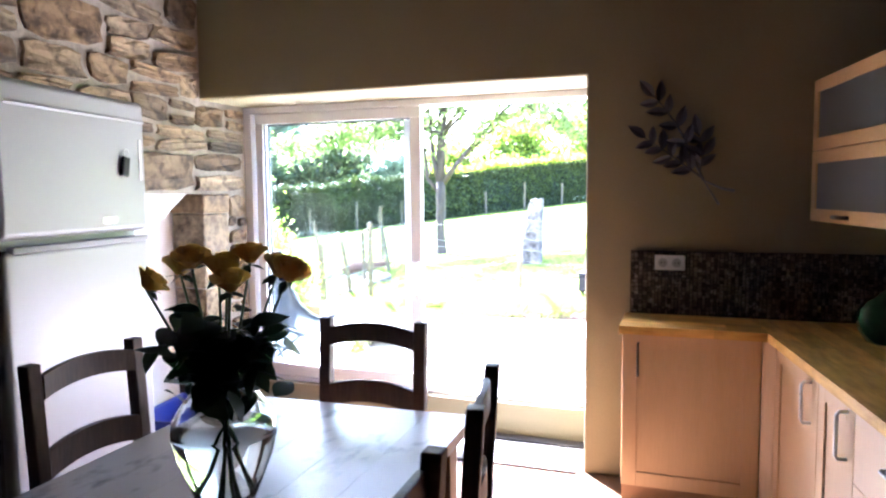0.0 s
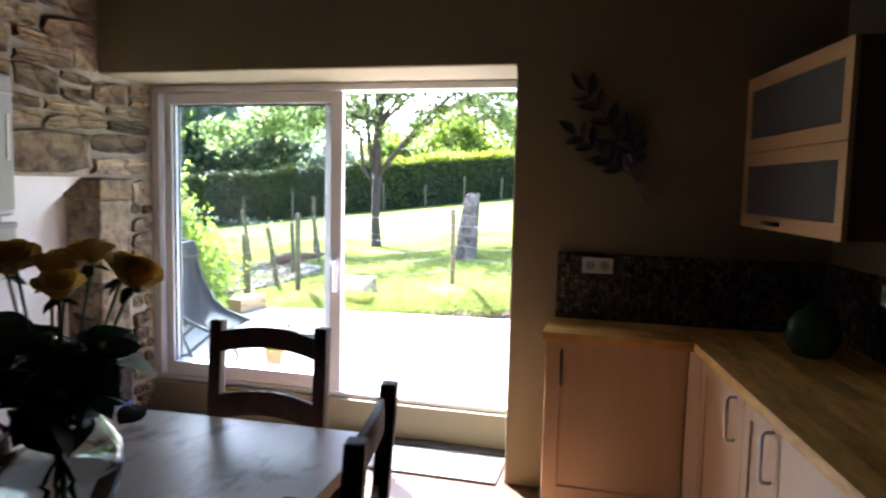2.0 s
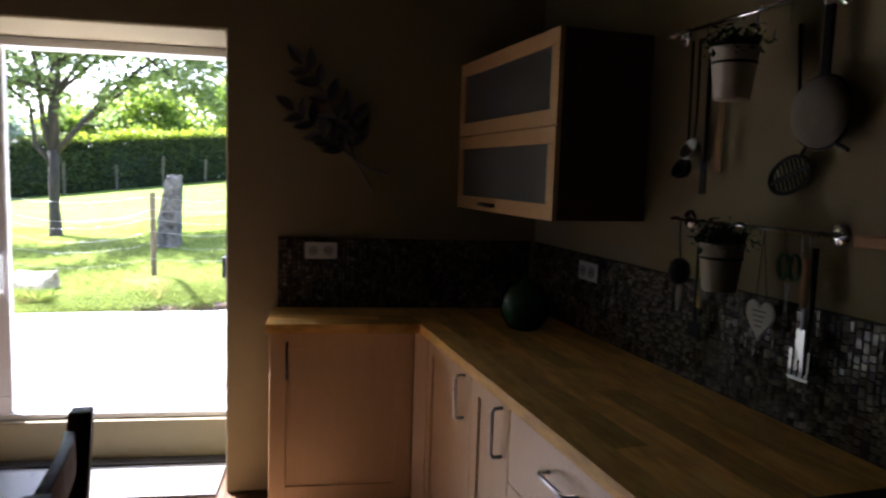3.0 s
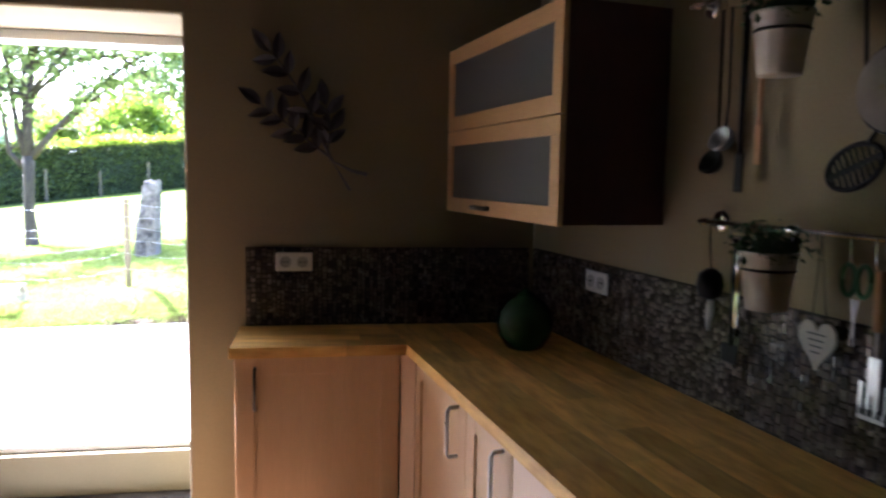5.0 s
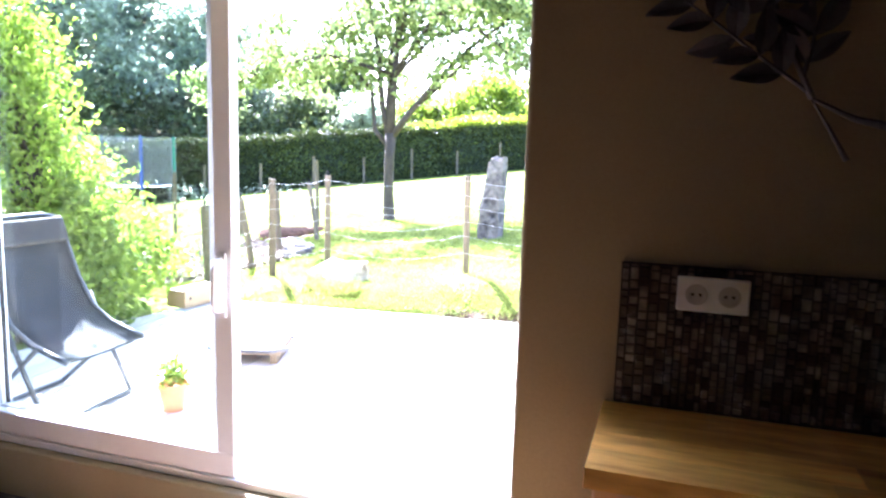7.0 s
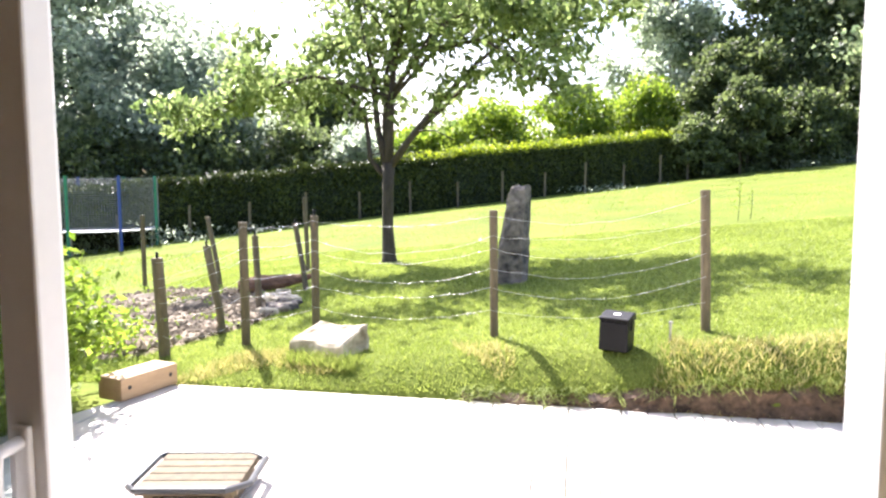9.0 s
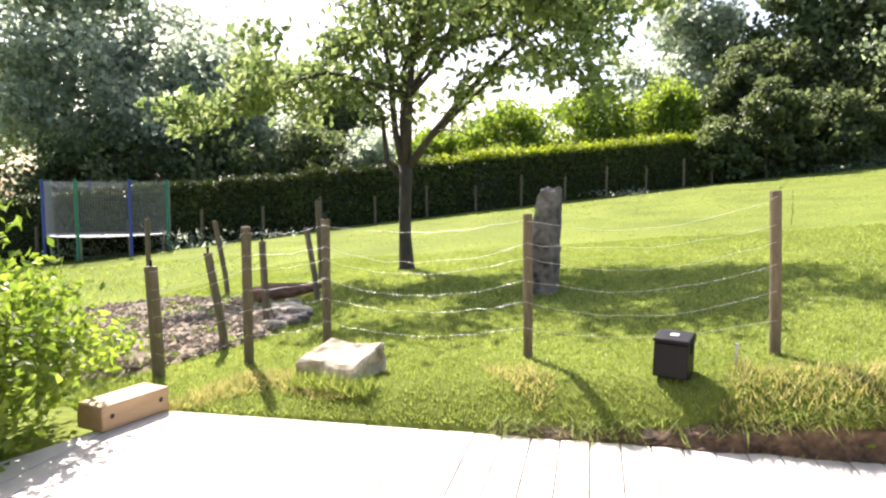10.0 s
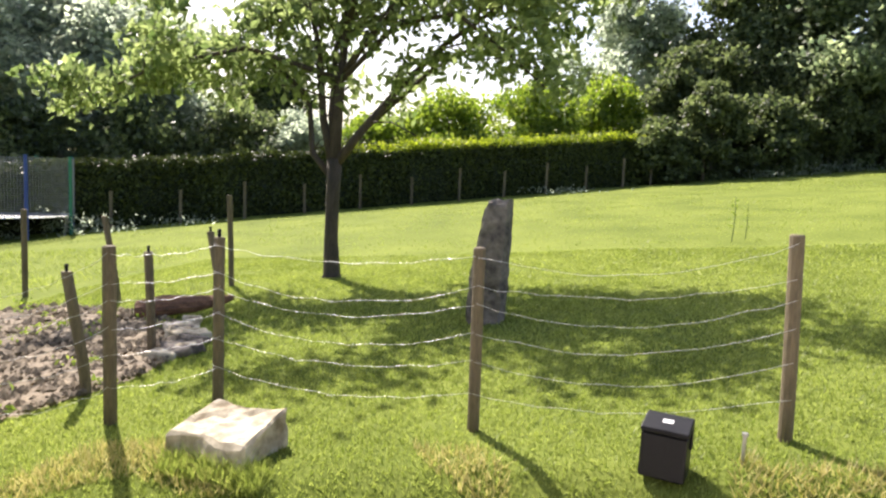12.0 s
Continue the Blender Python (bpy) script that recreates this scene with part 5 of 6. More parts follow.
def post(x, y, top, tilt_x=0.0, tilt_y=0.0, r=0.04, cap=False):
    z = ground_z(x, y)
    p = thing("fence_post", "weathered round timber fence post in the grass", "post", pose(x, y, z), "fence posts")
    h = top - z
    part("shaft", tube([(0, 0, -0.15), (tilt_x * 0.3, tilt_y * 0.3, h * 0.3), (tilt_x, tilt_y, h - 0.006), (tilt_x, tilt_y, h)], [r, r, r, r * 0.85], 12), TIMBER, p)
    if cap:
        part("insulator", lathe([(0.008, 0), (0.012, 0.01), (0.009, 0.025), (0.014, 0.035), (0.006, 0.045)], 10, at=(tilt_x, tilt_y, h)), BLACK, p, "dark insulator")
    return Vector((x, y, z)), Vector((x + tilt_x, y + tilt_y, top))


P = {}
P["p1"] = post(-3.50, 9.18, 1.18, 0.0, 0, 0.034)
P["p2"] = post(-3.11, 9.58, 1.22, 0.0, 0, 0.032, True)
P["p3"] = post(-1.58, 9.33, 1.28, -0.01, 0, 0.029)
P["p4"] = post(-0.185, 9.375, 1.42, -0.03, 0, 0.031)
P["p0"] = post(-4.02, 8.90, 0.92, -0.04, 0, 0.042, True)
for x, y, top, tx, cap in ((-3.99, 9.60, 0.95, -0.15, True), (-4.25, 10.55, 0.97, -0.03, True), (-4.35, 11.7, 1.03, -0.14, True), (-6.0, 12.4, 1.05, -0.18, False), (-5.15, 13.2, 1.3, -0.04, False), (-7.4, 12.6, 1.05, 0.0, False)):
    post(x, y, top, tx, 0, 0.032, cap)


def wires():
    f = thing("fence_wire", "sagging galvanised fence wires between the posts", "wire")
    rng = random.Random(9)
    for a, b, sag in (("p1", "p2", 0.03), ("p2", "p3", 0.10), ("p3", "p4", 0.09), ("p0", "p1", 0.05)):
        (a0, a1), (b0, b1) = P[a], P[b]
        for u in (0.96, 0.80, 0.70, 0.55, 0.40, 0.22):
            dip = sag * rng.uniform(0.6, 1.3)
            s, e = a0.lerp(a1, u), b0.lerp(b1, u)
            d = (e - s).normalized()
            side = Vector((d.y, -d.x, 0)) * 0.045
            pts = []
            for i in range(15):
                q = i / 14
                p = s.lerp(e, q) + side
                p.z += -dip * 4 * q * (1 - q) + rng.uniform(-0.008, 0.008)
                pts.append(p)
            part("strand", tube(pts, 0.0011, 5), WIRE, f, smooth=True)


wires()


def standing_stone():
    rng = random.Random(4)
    x, y = -1.92, 11.6
    z = lawn_z(x, y)
    bm = bmesh.new()
    prof = ((0.26, -0.1), (0.255, 0.1), (0.25, 0.35), (0.225, 0.55), (0.20, 0.75), (0.175, 0.88), (0.15, 0.95), (0.09, 0.985))
    rings = []
    for r, h in prof:
        ring = []
        for k in range(14):
            a = 2 * math.pi * k / 14
            q = r * (1 + 0.16 * noise.noise(Vector((math.cos(a) * 1.5, math.sin(a) * 1.5, h * 2.4))))
            c = 1 / max(abs(math.cos(a)), abs(math.sin(a))) ** 0.5
            ring.append(bm.verts.new((0.62 * q * c * math.cos(a) + 0.62 * (0.26 - r), 0.6 * q * c * math.sin(a), h + 0.03 * noise.noise(Vector((a, h * 3, 2))))))
        rings.append(ring)
    for a, b in zip(rings, rings[1:]):
        for k in range(14):
            bm.faces.new((a[k], a[(k + 1) % 14], b[(k + 1) % 14], b[k]))
    bm.faces.new(rings[0][::-1]), bm.faces.new(rings[-1])
    bmesh.ops.subdivide_edges(bm, edges=bm.edges[:], cuts=2, use_grid_fill=True)
    for v in bm.verts:
        v.co += v.co.normalized() * 0.018 * noise.noise(v.co * 7) + Vector((0.012, 0.012, 0)) * noise.noise(v.co * 19)
    ob = part("standing_stone", bm, MENHIR, None, m=pose(x, y, z))
    tagged(ob, "rough grey standing stone on the lawn", "standing stone")


standing_stone()


def boulder():
    z = ground_z(-2.62, 8.9)
    low = [(-0.30, -0.10), (0.20, -0.16), (0.26, 0.14), (-0.26, 0.20)]
    high = [(-0.285, -0.05, 0.150), (0.15, -0.11, 0.155), (0.205, 0.17, 0.245), (-0.17, 0.19, 0.245)]
    bm = bmesh.new()
    a = [bm.verts.new((x, y, -0.12)) for x, y in low]
    b = [bm.verts.new(p) for p in high]
    bm.faces.new(a[::-1]), bm.faces.new(b)
    for k in range(4):
        bm.faces.new((a[k], a[(k + 1) % 4], b[(k + 1) % 4], b[k]))
    bmesh.ops.bevel(bm, geom=bm.edges[:], offset=0.012, segments=1, profile=0.5, affect="EDGES")
    bmesh.ops.subdivide_edges(bm, edges=bm.edges[:], cuts=6, use_grid_fill=True)
    for v in bm.verts:
        c = v.co.copy()
        v.co += Vector((0.030, 0.030, 0.020)) * noise.noise(c * 6) + Vector((0.016, 0.016, 0.020)) * noise.noise(c * 15) + Vector((0.008, 0.008, 0.012)) * noise.noise(c * 42)
    ob = part("boulder", bm, ROCK, None, m=pose(-2.64, 8.88, z - 0.06))
    tagged(ob, "pale flat-topped boulder lying in the grass", "boulder")


boulder()


def garden_box():
    x, y = -0.725, 8.99
    b = thing("garden_box", "black plastic lidded box standing on the lawn", "box", pose(x, y, lawn_z(x, y) - 0.01, -2, 1, -14))
    part("body", box(-0.09, -0.075, 0.0, 0.09, 0.075, 0.185, 0.010, 3), BLACK, b)
    lid = slab([(-0.08, 0.1855), (0.078, 0.1855), (0.078, 0.232), (0.05, 0.236), (-0.08, 0.205)], -0.094, 0.094, 0.006)
    lid.transform(Matrix(((0, 0, 1, 0), (1, 0, 0, 0), (0, 1, 0, 0), (0, 0, 0, 1))))
    bmesh.ops.recalc_face_normals(lid, faces=lid.faces[:])
    cover = part("lid", lid, BLACK, b, "sloping black plastic lid")
    part("sticker", box(-0.02, -0.02, 0.0, 0.022, 0.008, 0.0015, m=pose(0.0, 0.0, 0.2235, 13.4, 0, 0)), SOCKET, cover, "small white sticker")
    for sx in (-1, 1):
        part("clip", box(sx * 0.095 - 0.005, -0.02, 0.13, sx * 0.095 + 0.005, 0.02, 0.205, 0.003), BLACK, b)


garden_box()
peg = thing("steel_peg", "thin steel peg stuck in the lawn", "peg", pose(-0.41, 9.11, lawn_z(-0.41, 9.11)))
part("shaft", tube([(0, 0, -0.1), (0.005, 0, 0.12)], 0.008, 8), ZINC, peg)
part("head", tube([(0.005, 0, 0.12), (0.005, 0, 0.135)], 0.013, 8), ZINC, peg)

sl = thing("timber_block", "pale sawn timber block lying on the patio edge", "timber", pose(-3.60, 8.08, PATIO_Z + 0.002, 0, 0, -7))
part("block", box(-0.10, -0.16, 0.0, 0.10, 0.28, 0.138, 0.008), SLEEPER, sl)
for yy in (-0.10, 0.22):
    part("bolt_hole", tube([(0.0985, yy, 0.075), (0.1015, yy, 0.075)], 0.014, 10), MATT_BLACK, sl, "dark bolt hole")


def earth_bank():
    """Bare earth cut where the lawn drops to the paving."""
    verts, faces, n, m = [], [], 190, 8
    for i in range(n + 1):
        x = -1.6 + 4.6 * i / n
        for j in range(m + 1):
            u = j / m
            q = EDGE_A + EDGE_D * ((x - EDGE_A.x) / EDGE_D.x)
            rough = 0.022 * noise.noise(Vector((x * 9, u * 3, 1))) + 0.012 * noise.noise(Vector((x * 27, u * 8, 4)))
            q = q + EDGE_N * (-0.035 + 0.045 * u + rough + (0.10 if j == m else 0.0))
            z = 0.15 + (bank_height(x) + 0.02 + 0.02 * noise.noise(Vector((x * 12, 0, 6)))) * min(1.0, u * 1.15)
            verts.append((q.x, q.y, z if j < m else ground_z(q.x, q.y) - 0.02))
    for i in range(n):
        for j in range(m):
            a = i * (m + 1) + j
            faces.append((a, a + m + 1, a + m + 2, a + 1))
    e = raw("earth_bank", verts, faces, DARK_EARTH, None)
    tagged(e, "bare brown earth bank at the lawn's cut edge", "earth", kind="structure")


earth_bank()


BED_X, BED_Y = 1.85, 1.75


def soil_bed():
    nr = np.random.default_rng(2)
    n, verts, faces = 34, [], []
    c = Vector((-5.75, 10.35))
    rings = 14
    for j in range(rings + 1):
        for k in range(n):
            a = 2 * math.pi * k / n
            rr = (j / rings) * (1 + 0.12 * noise.noise(Vector((math.cos(a) * 2, math.sin(a) * 2, 1))))
            x, y = c.x + BED_X * rr * math.cos(a) - 0.45 * rr * math.sin(a), c.y + BED_Y * rr * math.sin(a)
            z = ground_z(x, y) + 0.03 + (0.05 * noise.noise(Vector((x * 5, y * 5, 0))) + 0.04 * noise.noise(Vector((x * 11, y * 11, 0)))) * (1 if j < rings else 0) - (0.05 if j == rings else 0)
            verts.append((x, y, z))
    for j in range(rings):
        for k in range(n):
            faces.append((j * n + k, j * n + (k + 1) % n, (j + 1) * n + (k + 1) % n, (j + 1) * n + k))
    s = raw("soil_bed", verts, faces, SOIL, None)
    tagged(s, "dug brown soil bed beside the lawn", "soil", kind="structure")
    cv, cf = [], []
    for i in range(3600):
        a, q = nr.uniform(0, 6.283), math.sqrt(nr.random()) * 0.97
        x, y = c.x + BED_X * q * math.cos(a) - 0.45 * q * math.sin(a), c.y + BED_Y * q * math.sin(a)
        z, r = ground_z(x, y) + 0.035, 0.011 + 0.034 * nr.random() ** 2
        k = len(cv)
        top, low = Vector((0, 0, r * 0.8)), Vector((0, 0, -r))
        ring = [Vector((math.cos(1.257 * j + a) * r * nr.uniform(0.7, 1.3), math.sin(1.257 * j + a) * r * nr.uniform(0.7, 1.3), nr.uniform(-0.3, 0.3) * r)) for j in range(5)]
        cv += [(x + v.x, y + v.y, z + v.z) for v in (top, *ring, low)]
        for j in range(5):
            cf += [(k, k + 1 + j, k + 1 + (j + 1) % 5), (k + 6, k + 1 + (j + 1) % 5, k + 1 + j)]
    tagged(raw("soil_clods", cv, cf, SOIL_CLOD, None), "loose clods of dug brown earth", "soil", kind="stuff")
    rng = random.Random(14)
    for i in range(16):
        a = rng.uniform(0.05, 0.62)
        x, y = c.x + BED_X * math.cos(a) - 0.45 * math.sin(a) + rng.uniform(-0.15, 0.1), c.y + BED_Y * math.sin(a) + rng.uniform(-0.15, 0.15)
        k = rng.uniform(0.6, 1.0)
        bm = box(-0.12 * k, -0.08, -0.03, 0.12 * k, 0.08, 0.05, 0.02)
        for v in bm.verts:
            v.co += Vector((0.03, 0.03, 0.02)) * noise.noise(v.co * 9 + Vector((i, 0, 0)))
        st = part("edging_stone", bm, ROCK if i % 3 else MENHIR, None, m=pose(x, y, ground_z(x, y) + 0.02, rng.uniform(-10, 10), rng.uniform(-10, 10), rng.uniform(0, 180)))
        tagged(st, "flat grey stone at the soil bed's edge", "stone", "stones round the soil bed")
    lg = thing("fallen_log", "rough brown log lying behind the soil bed", "log", pose(-4.78, 11.75, ground_z(-4.78, 11.75) + 0.07))
    part("wood", tube([(-0.42, -0.12, -0.02), (-0.2, -0.04, 0.03), (0.05, 0.05, 0.05), (0.25, 0.16, 0.08), (0.36, 0.24, 0.11)], [0.10, 0.11, 0.09, 0.06, 0.03], 10, flat=0.7), TERRABARK, lg)
    pts = nr.normal(size=(260, 3)) * (0.22, 0.15, 0.08) + (-4.55, 8.95, 0.32)
    pl = thing("seedling", "small bright green seedling in the soil", "plant")
    tagged(leaves("leaf_tuft", pts, 0.07, LEAF_SHRUB, nr, pl), kind="stuff")
    spots = []
    for k in range(46):
        a, q = nr.uniform(0, 6.283), math.sqrt(nr.random()) * 1.02
        x, y = c.x + BED_X * q * math.cos(a) - 0.45 * q * math.sin(a), c.y + BED_Y * q * math.sin(a)
        n = int(nr.integers(8, 30))
        spots.append(nr.normal(size=(n, 3)) * (0.05, 0.05, 0.015) + (x, y, ground_z(x, y) + 0.065))
    tagged(leaves("weeds", np.concatenate(spots), 0.035, LEAF_SHRUB, nr, None, "", droop=-0.5), "small green weeds sprouting from the dug soil", "weeds", kind="stuff")


soil_bed()


def shrub(name, label, lobes, count, size, mat, seed):
    nr = np.random.default_rng(seed)
    s = thing(name, label, "shrub")
    bm = bmesh.new()
    spots = []
    for x, y, z, r in lobes:
        g = ground_z(x, y)
        tube([(x, y, g - 0.05), (x + 0.05, y, (g + z) / 2), (x, y + 0.05, z)], [0.03, 0.02, 0.006], 6, bm)
        for k in range(18):
            d = Vector(nr.normal(size=3)).normalized() * r * 0.85
            tip = Vector((x, y, z)) + d
            tip.z = max(tip.z, g + 0.06)
            tube([Vector((x, y, (g + z) / 2)), Vector((x, y, z)).lerp(tip, 0.5), tip], [0.010, 0.006, 0.003], 4, bm)
            spots += [tip, Vector((x, y, z)).lerp(tip, 0.75)]
    part("stems", bm, BARK, s)
    c = cloud(spots, count, 0.12, nr)
    leaves("foliage", c, size, mat, nr, s, droop=0.3, wide=0.6)


shrub("shrub", "bright green leafy shrub beside the patio", [(-3.95, 7.3, 0.55, 0.42), (-4.15, 7.75, 0.6, 0.48), (-3.85, 7.1, 0.8, 0.42), (-4.2, 7.45, 1.0, 0.45), (-4.35, 7.35, 0.95, 0.5), (-4.45, 6.9, 0.8, 0.5)], 15000, 0.062, LEAF_SHRUB, 40)
shrub("climbing_shrub", "tall leafy climber growing behind the garden chair", [(-3.95, 7.0, 0.7, 0.32), (-3.92, 6.95, 1.2, 0.32), (-3.98, 6.95, 1.7, 0.30), (-4.05, 6.85, 2.1, 0.30), (-4.15, 6.6, 1.6, 0.42)], 8500, 0.055, LEAF_SHRUB, 41)


def pot(x, y, r, h, plant):
    p = thing("flower_pot", "terracotta flower pot with a small plant on the patio", "flower pot", pose(x, y, PATIO_Z + 0.002), "flower pots")
    part("pot", lathe([(r * 0.68, 0), (r * 0.92, h * 0.78), (r, h * 0.78), (r, h), (r * 0.9, h), (r * 0.84, h * 0.8)], 24), TERRACOTTA, p, smooth=False)
    nr = np.random.default_rng(int(100 * h))
    if plant:
        leaves("plant", nr.normal(size=(150, 3)) * (r * 0.5, r * 0.5, 0.04) + (0, 0, h + 0.05), 0.05, LEAF_SHRUB, nr, p, "bright green leaves", droop=-0.6, wide=0.4)


pot(-2.15, 6.08, 0.075, 0.14, True)


def garden_chair(m):
    c = thing("garden_recliner", "grey mesh reclining garden chair with a dark head pad", "garden chair", m)
    prof = [(0.28, 0.32), (0.20, 0.345), (0.08, 0.385), (-0.03, 0.46), (-0.12, 0.61), (-0.19, 0.80), (-0.225, 0.91)]
    wide = 0.25
    bm = bmesh.new()
    rows = []
    for i in range(25):
        u = i / 24 * (len(prof) - 1)
        k = min(int(u), len(prof) - 2)
        f = u - k
        x = prof[k][0] * (1 - f) + prof[k + 1][0] * f
        z = prof[k][1] * (1 - f) + prof[k + 1][1] * f
        rows.append([bm.verts.new((x - 0.012 * math.cos(math.pi * y / 0.5), y, z - 0.018 * math.cos(math.pi * y / 0.5))) for y in (-0.245, -0.12, 0, 0.12, 0.245)])
    for a, b in zip(rows, rows[1:]):
        for k in range(4):
            bm.faces.new((a[k], a[k + 1], b[k + 1], b[k]))
    bmesh.ops.solidify(bm, geom=bm.faces[:], thickness=0.006)
    part("sling", bm, SLING, c, "grey mesh sling", True)
    for sd in (-1, 1):
        y = sd * wide
        part("side_rail", tube([(x, y, z) for x, z in prof], 0.014, 8), TUBE, c, smooth=True)
        part("leg", tube([(0.13, y * 1.08, 0.37), (-0.05, y * 1.08, 0.2), (-0.27, y * 1.08, 0.014)], 0.012, 8), TUBE, c, smooth=True)
        part("leg", tube([(-0.07, y * 1.08, 0.53), (0.03, y * 1.08, 0.3), (0.17, y * 1.08, 0.014)], 0.012, 8), TUBE, c, smooth=True)
    for x in (-0.27, 0.17):
        part("foot_bar", tube([(x, -wide * 1.08, 0.013), (x, wide * 1.08, 0.013)], 0.012, 8), TUBE, c, smooth=True)
    part("head_bar", tube([(-0.225, -wide, 0.91), (-0.235, -wide * 0.6, 0.935), (-0.235, wide * 0.6, 0.935), (-0.225, wide, 0.91)], 0.014, 8), TUBE, c, smooth=True)
    part("head_pad", box(-0.022, -0.225, -0.065, 0.022, 0.225, 0.065, 0.018, 3, m=pose(-0.172, 0, 0.862, 0, -18, 0)), MATT_BLACK, c, "dark padded headrest")


garden_chair(pose(-2.68, 5.92, PATIO_Z + 0.001, 0, 0, 2))


def duckboard(m):
    t = thing("duckboard", "low weathered wooden duckboard with a dark metal edge on the patio", "duckboard", m)
    h, a, b = 0.085, 0.24, 0.19
    ring = [(a, b - 0.06, h), (a - 0.08, b, h), (-a + 0.03, b, h), (-a, b - 0.03, h), (-a, -b + 0.03, h), (-a + 0.03, -b, h), (a - 0.08, -b, h), (a, -b + 0.06, h), (a, b - 0.06, h)]
    part("rim", tube(ring, 0.015, 8), TUBE, t, "dark metal edge")
    for i in range(5):
        y = -0.144 + 0.072 * i
        part("slat", box(-a + 0.03, y - 0.033, h - 0.03, a - 0.04, y + 0.033, h + 0.006, 0.003), TIMBER, t)
    for sx in (-1, 1):
        part("bearer", box(sx * 0.16 - 0.02, -b + 0.02, 0.0, sx * 0.16 + 0.02, b - 0.02, h - 0.0305), TIMBER, t)


duckboard(pose(-2.30, 7.03, PATIO_Z + 0.003, 0, 0, 18))


def trampoline():
    x, y = -15.2, 19.9
    z = lawn_z(x, y)
    t = thing("trampoline", "round garden trampoline with a dark safety net", "trampoline", pose(x, y, z) @ Matrix.Diagonal((0.8, 0.8, 0.8, 1)))
    R = 1.9
    part("bed", lathe([(R, 0.74), (R, 0.77), (R - 0.28, 0.77), (R - 0.28, 0.74)], 40), SOCKET, t, "pale edge pad")
    part("jumping_mat", lathe([(R - 0.281, 0.745), (R - 0.281, 0.755)], 40), NET_BLACK, t)
    net = bmesh.new()
    n = 150
    for k in range(n):
        a = 2 * math.pi * k / n
        tube([(R * math.cos(a), R * math.sin(a), 0.77), (R * math.cos(a), R * math.sin(a), 2.5)], 0.008, 3, net)
    for i in range(26):
        h = 0.80 + 0.066 * i
        tube([(R * math.cos(2 * math.pi * k / 36), R * math.sin(2 * math.pi * k / 36), h) for k in range(37)], 0.008, 3, net)
    part("net", net, NET_BLACK, t, "dark safety net")
    for k in range(8):
        a = 2 * math.pi * k / 8 + 0.3
        p = (1.04 * R * math.cos(a), 1.04 * R * math.sin(a))
        part("pole", tube([(*p, 0.0), (*p, 2.55)], 0.05, 8), PAD_BLUE if k % 2 else PAD_GREEN, t, "padded net pole")
        part("leg", tube([(0.9 * p[0], 0.9 * p[1], 0.0), (0.92 * p[0], 0.92 * p[1], 0.745)], 0.03, 6), ZINC, t)


trampoline()


# ---- grass ----
def blades(name, label, count, region, height, mat, seed, keep=None, hang=0.0):
    nr = np.random.default_rng(seed)
    x = nr.uniform(region[0], region[1], size=count)
    y = region[2] + (region[3] - region[2]) * nr.random(count) ** 1.5
    v, f = [], []
    for px, py in zip(x, y):
        s = (px - EDGE_A.x) * EDGE_N.x + (py - EDGE_A.y) * EDGE_N.y
        if s < (0.01 if mat is GRASS else -0.05) and px > -3.72:
            continue
        v_ = (py - 10.35) / BED_Y
        if ((px + 5.75 + 0.45 * v_) / BED_X) ** 2 + v_ ** 2 < 0.92:
            continue
        if keep and not keep(px, py, s):
            continue
        z = ground_z(px, py) - 0.005
        a = nr.uniform(0, 6.283)
        h = height * nr.uniform(0.5, 1.3)
        wd = 0.0036 + 0.0007 * (py - 8)
        lx, ly = nr.normal() * h * 0.5, nr.normal() * h * 0.5 - hang * h
        h *= nr.uniform(1 - 1.3 * hang, 1 - 0.5 * hang)
        i = len(v)
        v += [(px - wd * math.cos(a), py - wd * math.sin(a), z), (px + wd * math.cos(a), py + wd * math.sin(a), z), (px + lx, py + ly, z + h)]
        f.append((i, i + 1, i + 2))
    g = raw(name, v, f, mat)
    tagged(g, label, "grass", kind="stuff")


blades("grass", "short mown green lawn grass", 300000, (-7.0, 2.6, 8.3, 15.5), 0.027, GRASS, 1)
blades("far_grass", "mown green lawn grass further up the slope", 46000, (-16, 9, 13.5, 36), 0.026, GRASS, 4)
blades("side_grass", "mown green lawn grass beside the soil bed", 16000, (-16, -7.4, 9, 17), 0.06, GRASS, 5)
blades("dry_grass", "straw-coloured dry grass on the lawn's bank", 34000, (-3.6, 2.5, 8.3, 9.4), 0.055, DRY_GRASS, 2,
       lambda x, y, s: s < (0.55 if x < -0.35 else 0.36) and noise.noise(Vector((x * 1.4, y * 1.4, 7))) > (0.12 if x < -0.35 else -0.35))
blades("bank_grass", "ragged green grass hanging over the earth bank", 60000, (-1.6, 2.5, 8.3, 9.2), 0.10, GRASS, 8,
       lambda x, y, s: 0.02 < s < 0.10 and noise.noise(Vector((x * 5, y * 5, 2))) > -0.15, 1.0)
blades("tall_grass", "longer green grass tufts before the boulder and posts", 17000, (-3.3, -2.1, 8.45, 9.3), 0.085, GRASS, 3,
       lambda x, y, s: (8.66 < y + 0.12 * (x + 2.64) < 8.80 and abs(x + 2.62) < 0.27) or math.hypot(x + 3.11, y - 9.5) < 0.09)


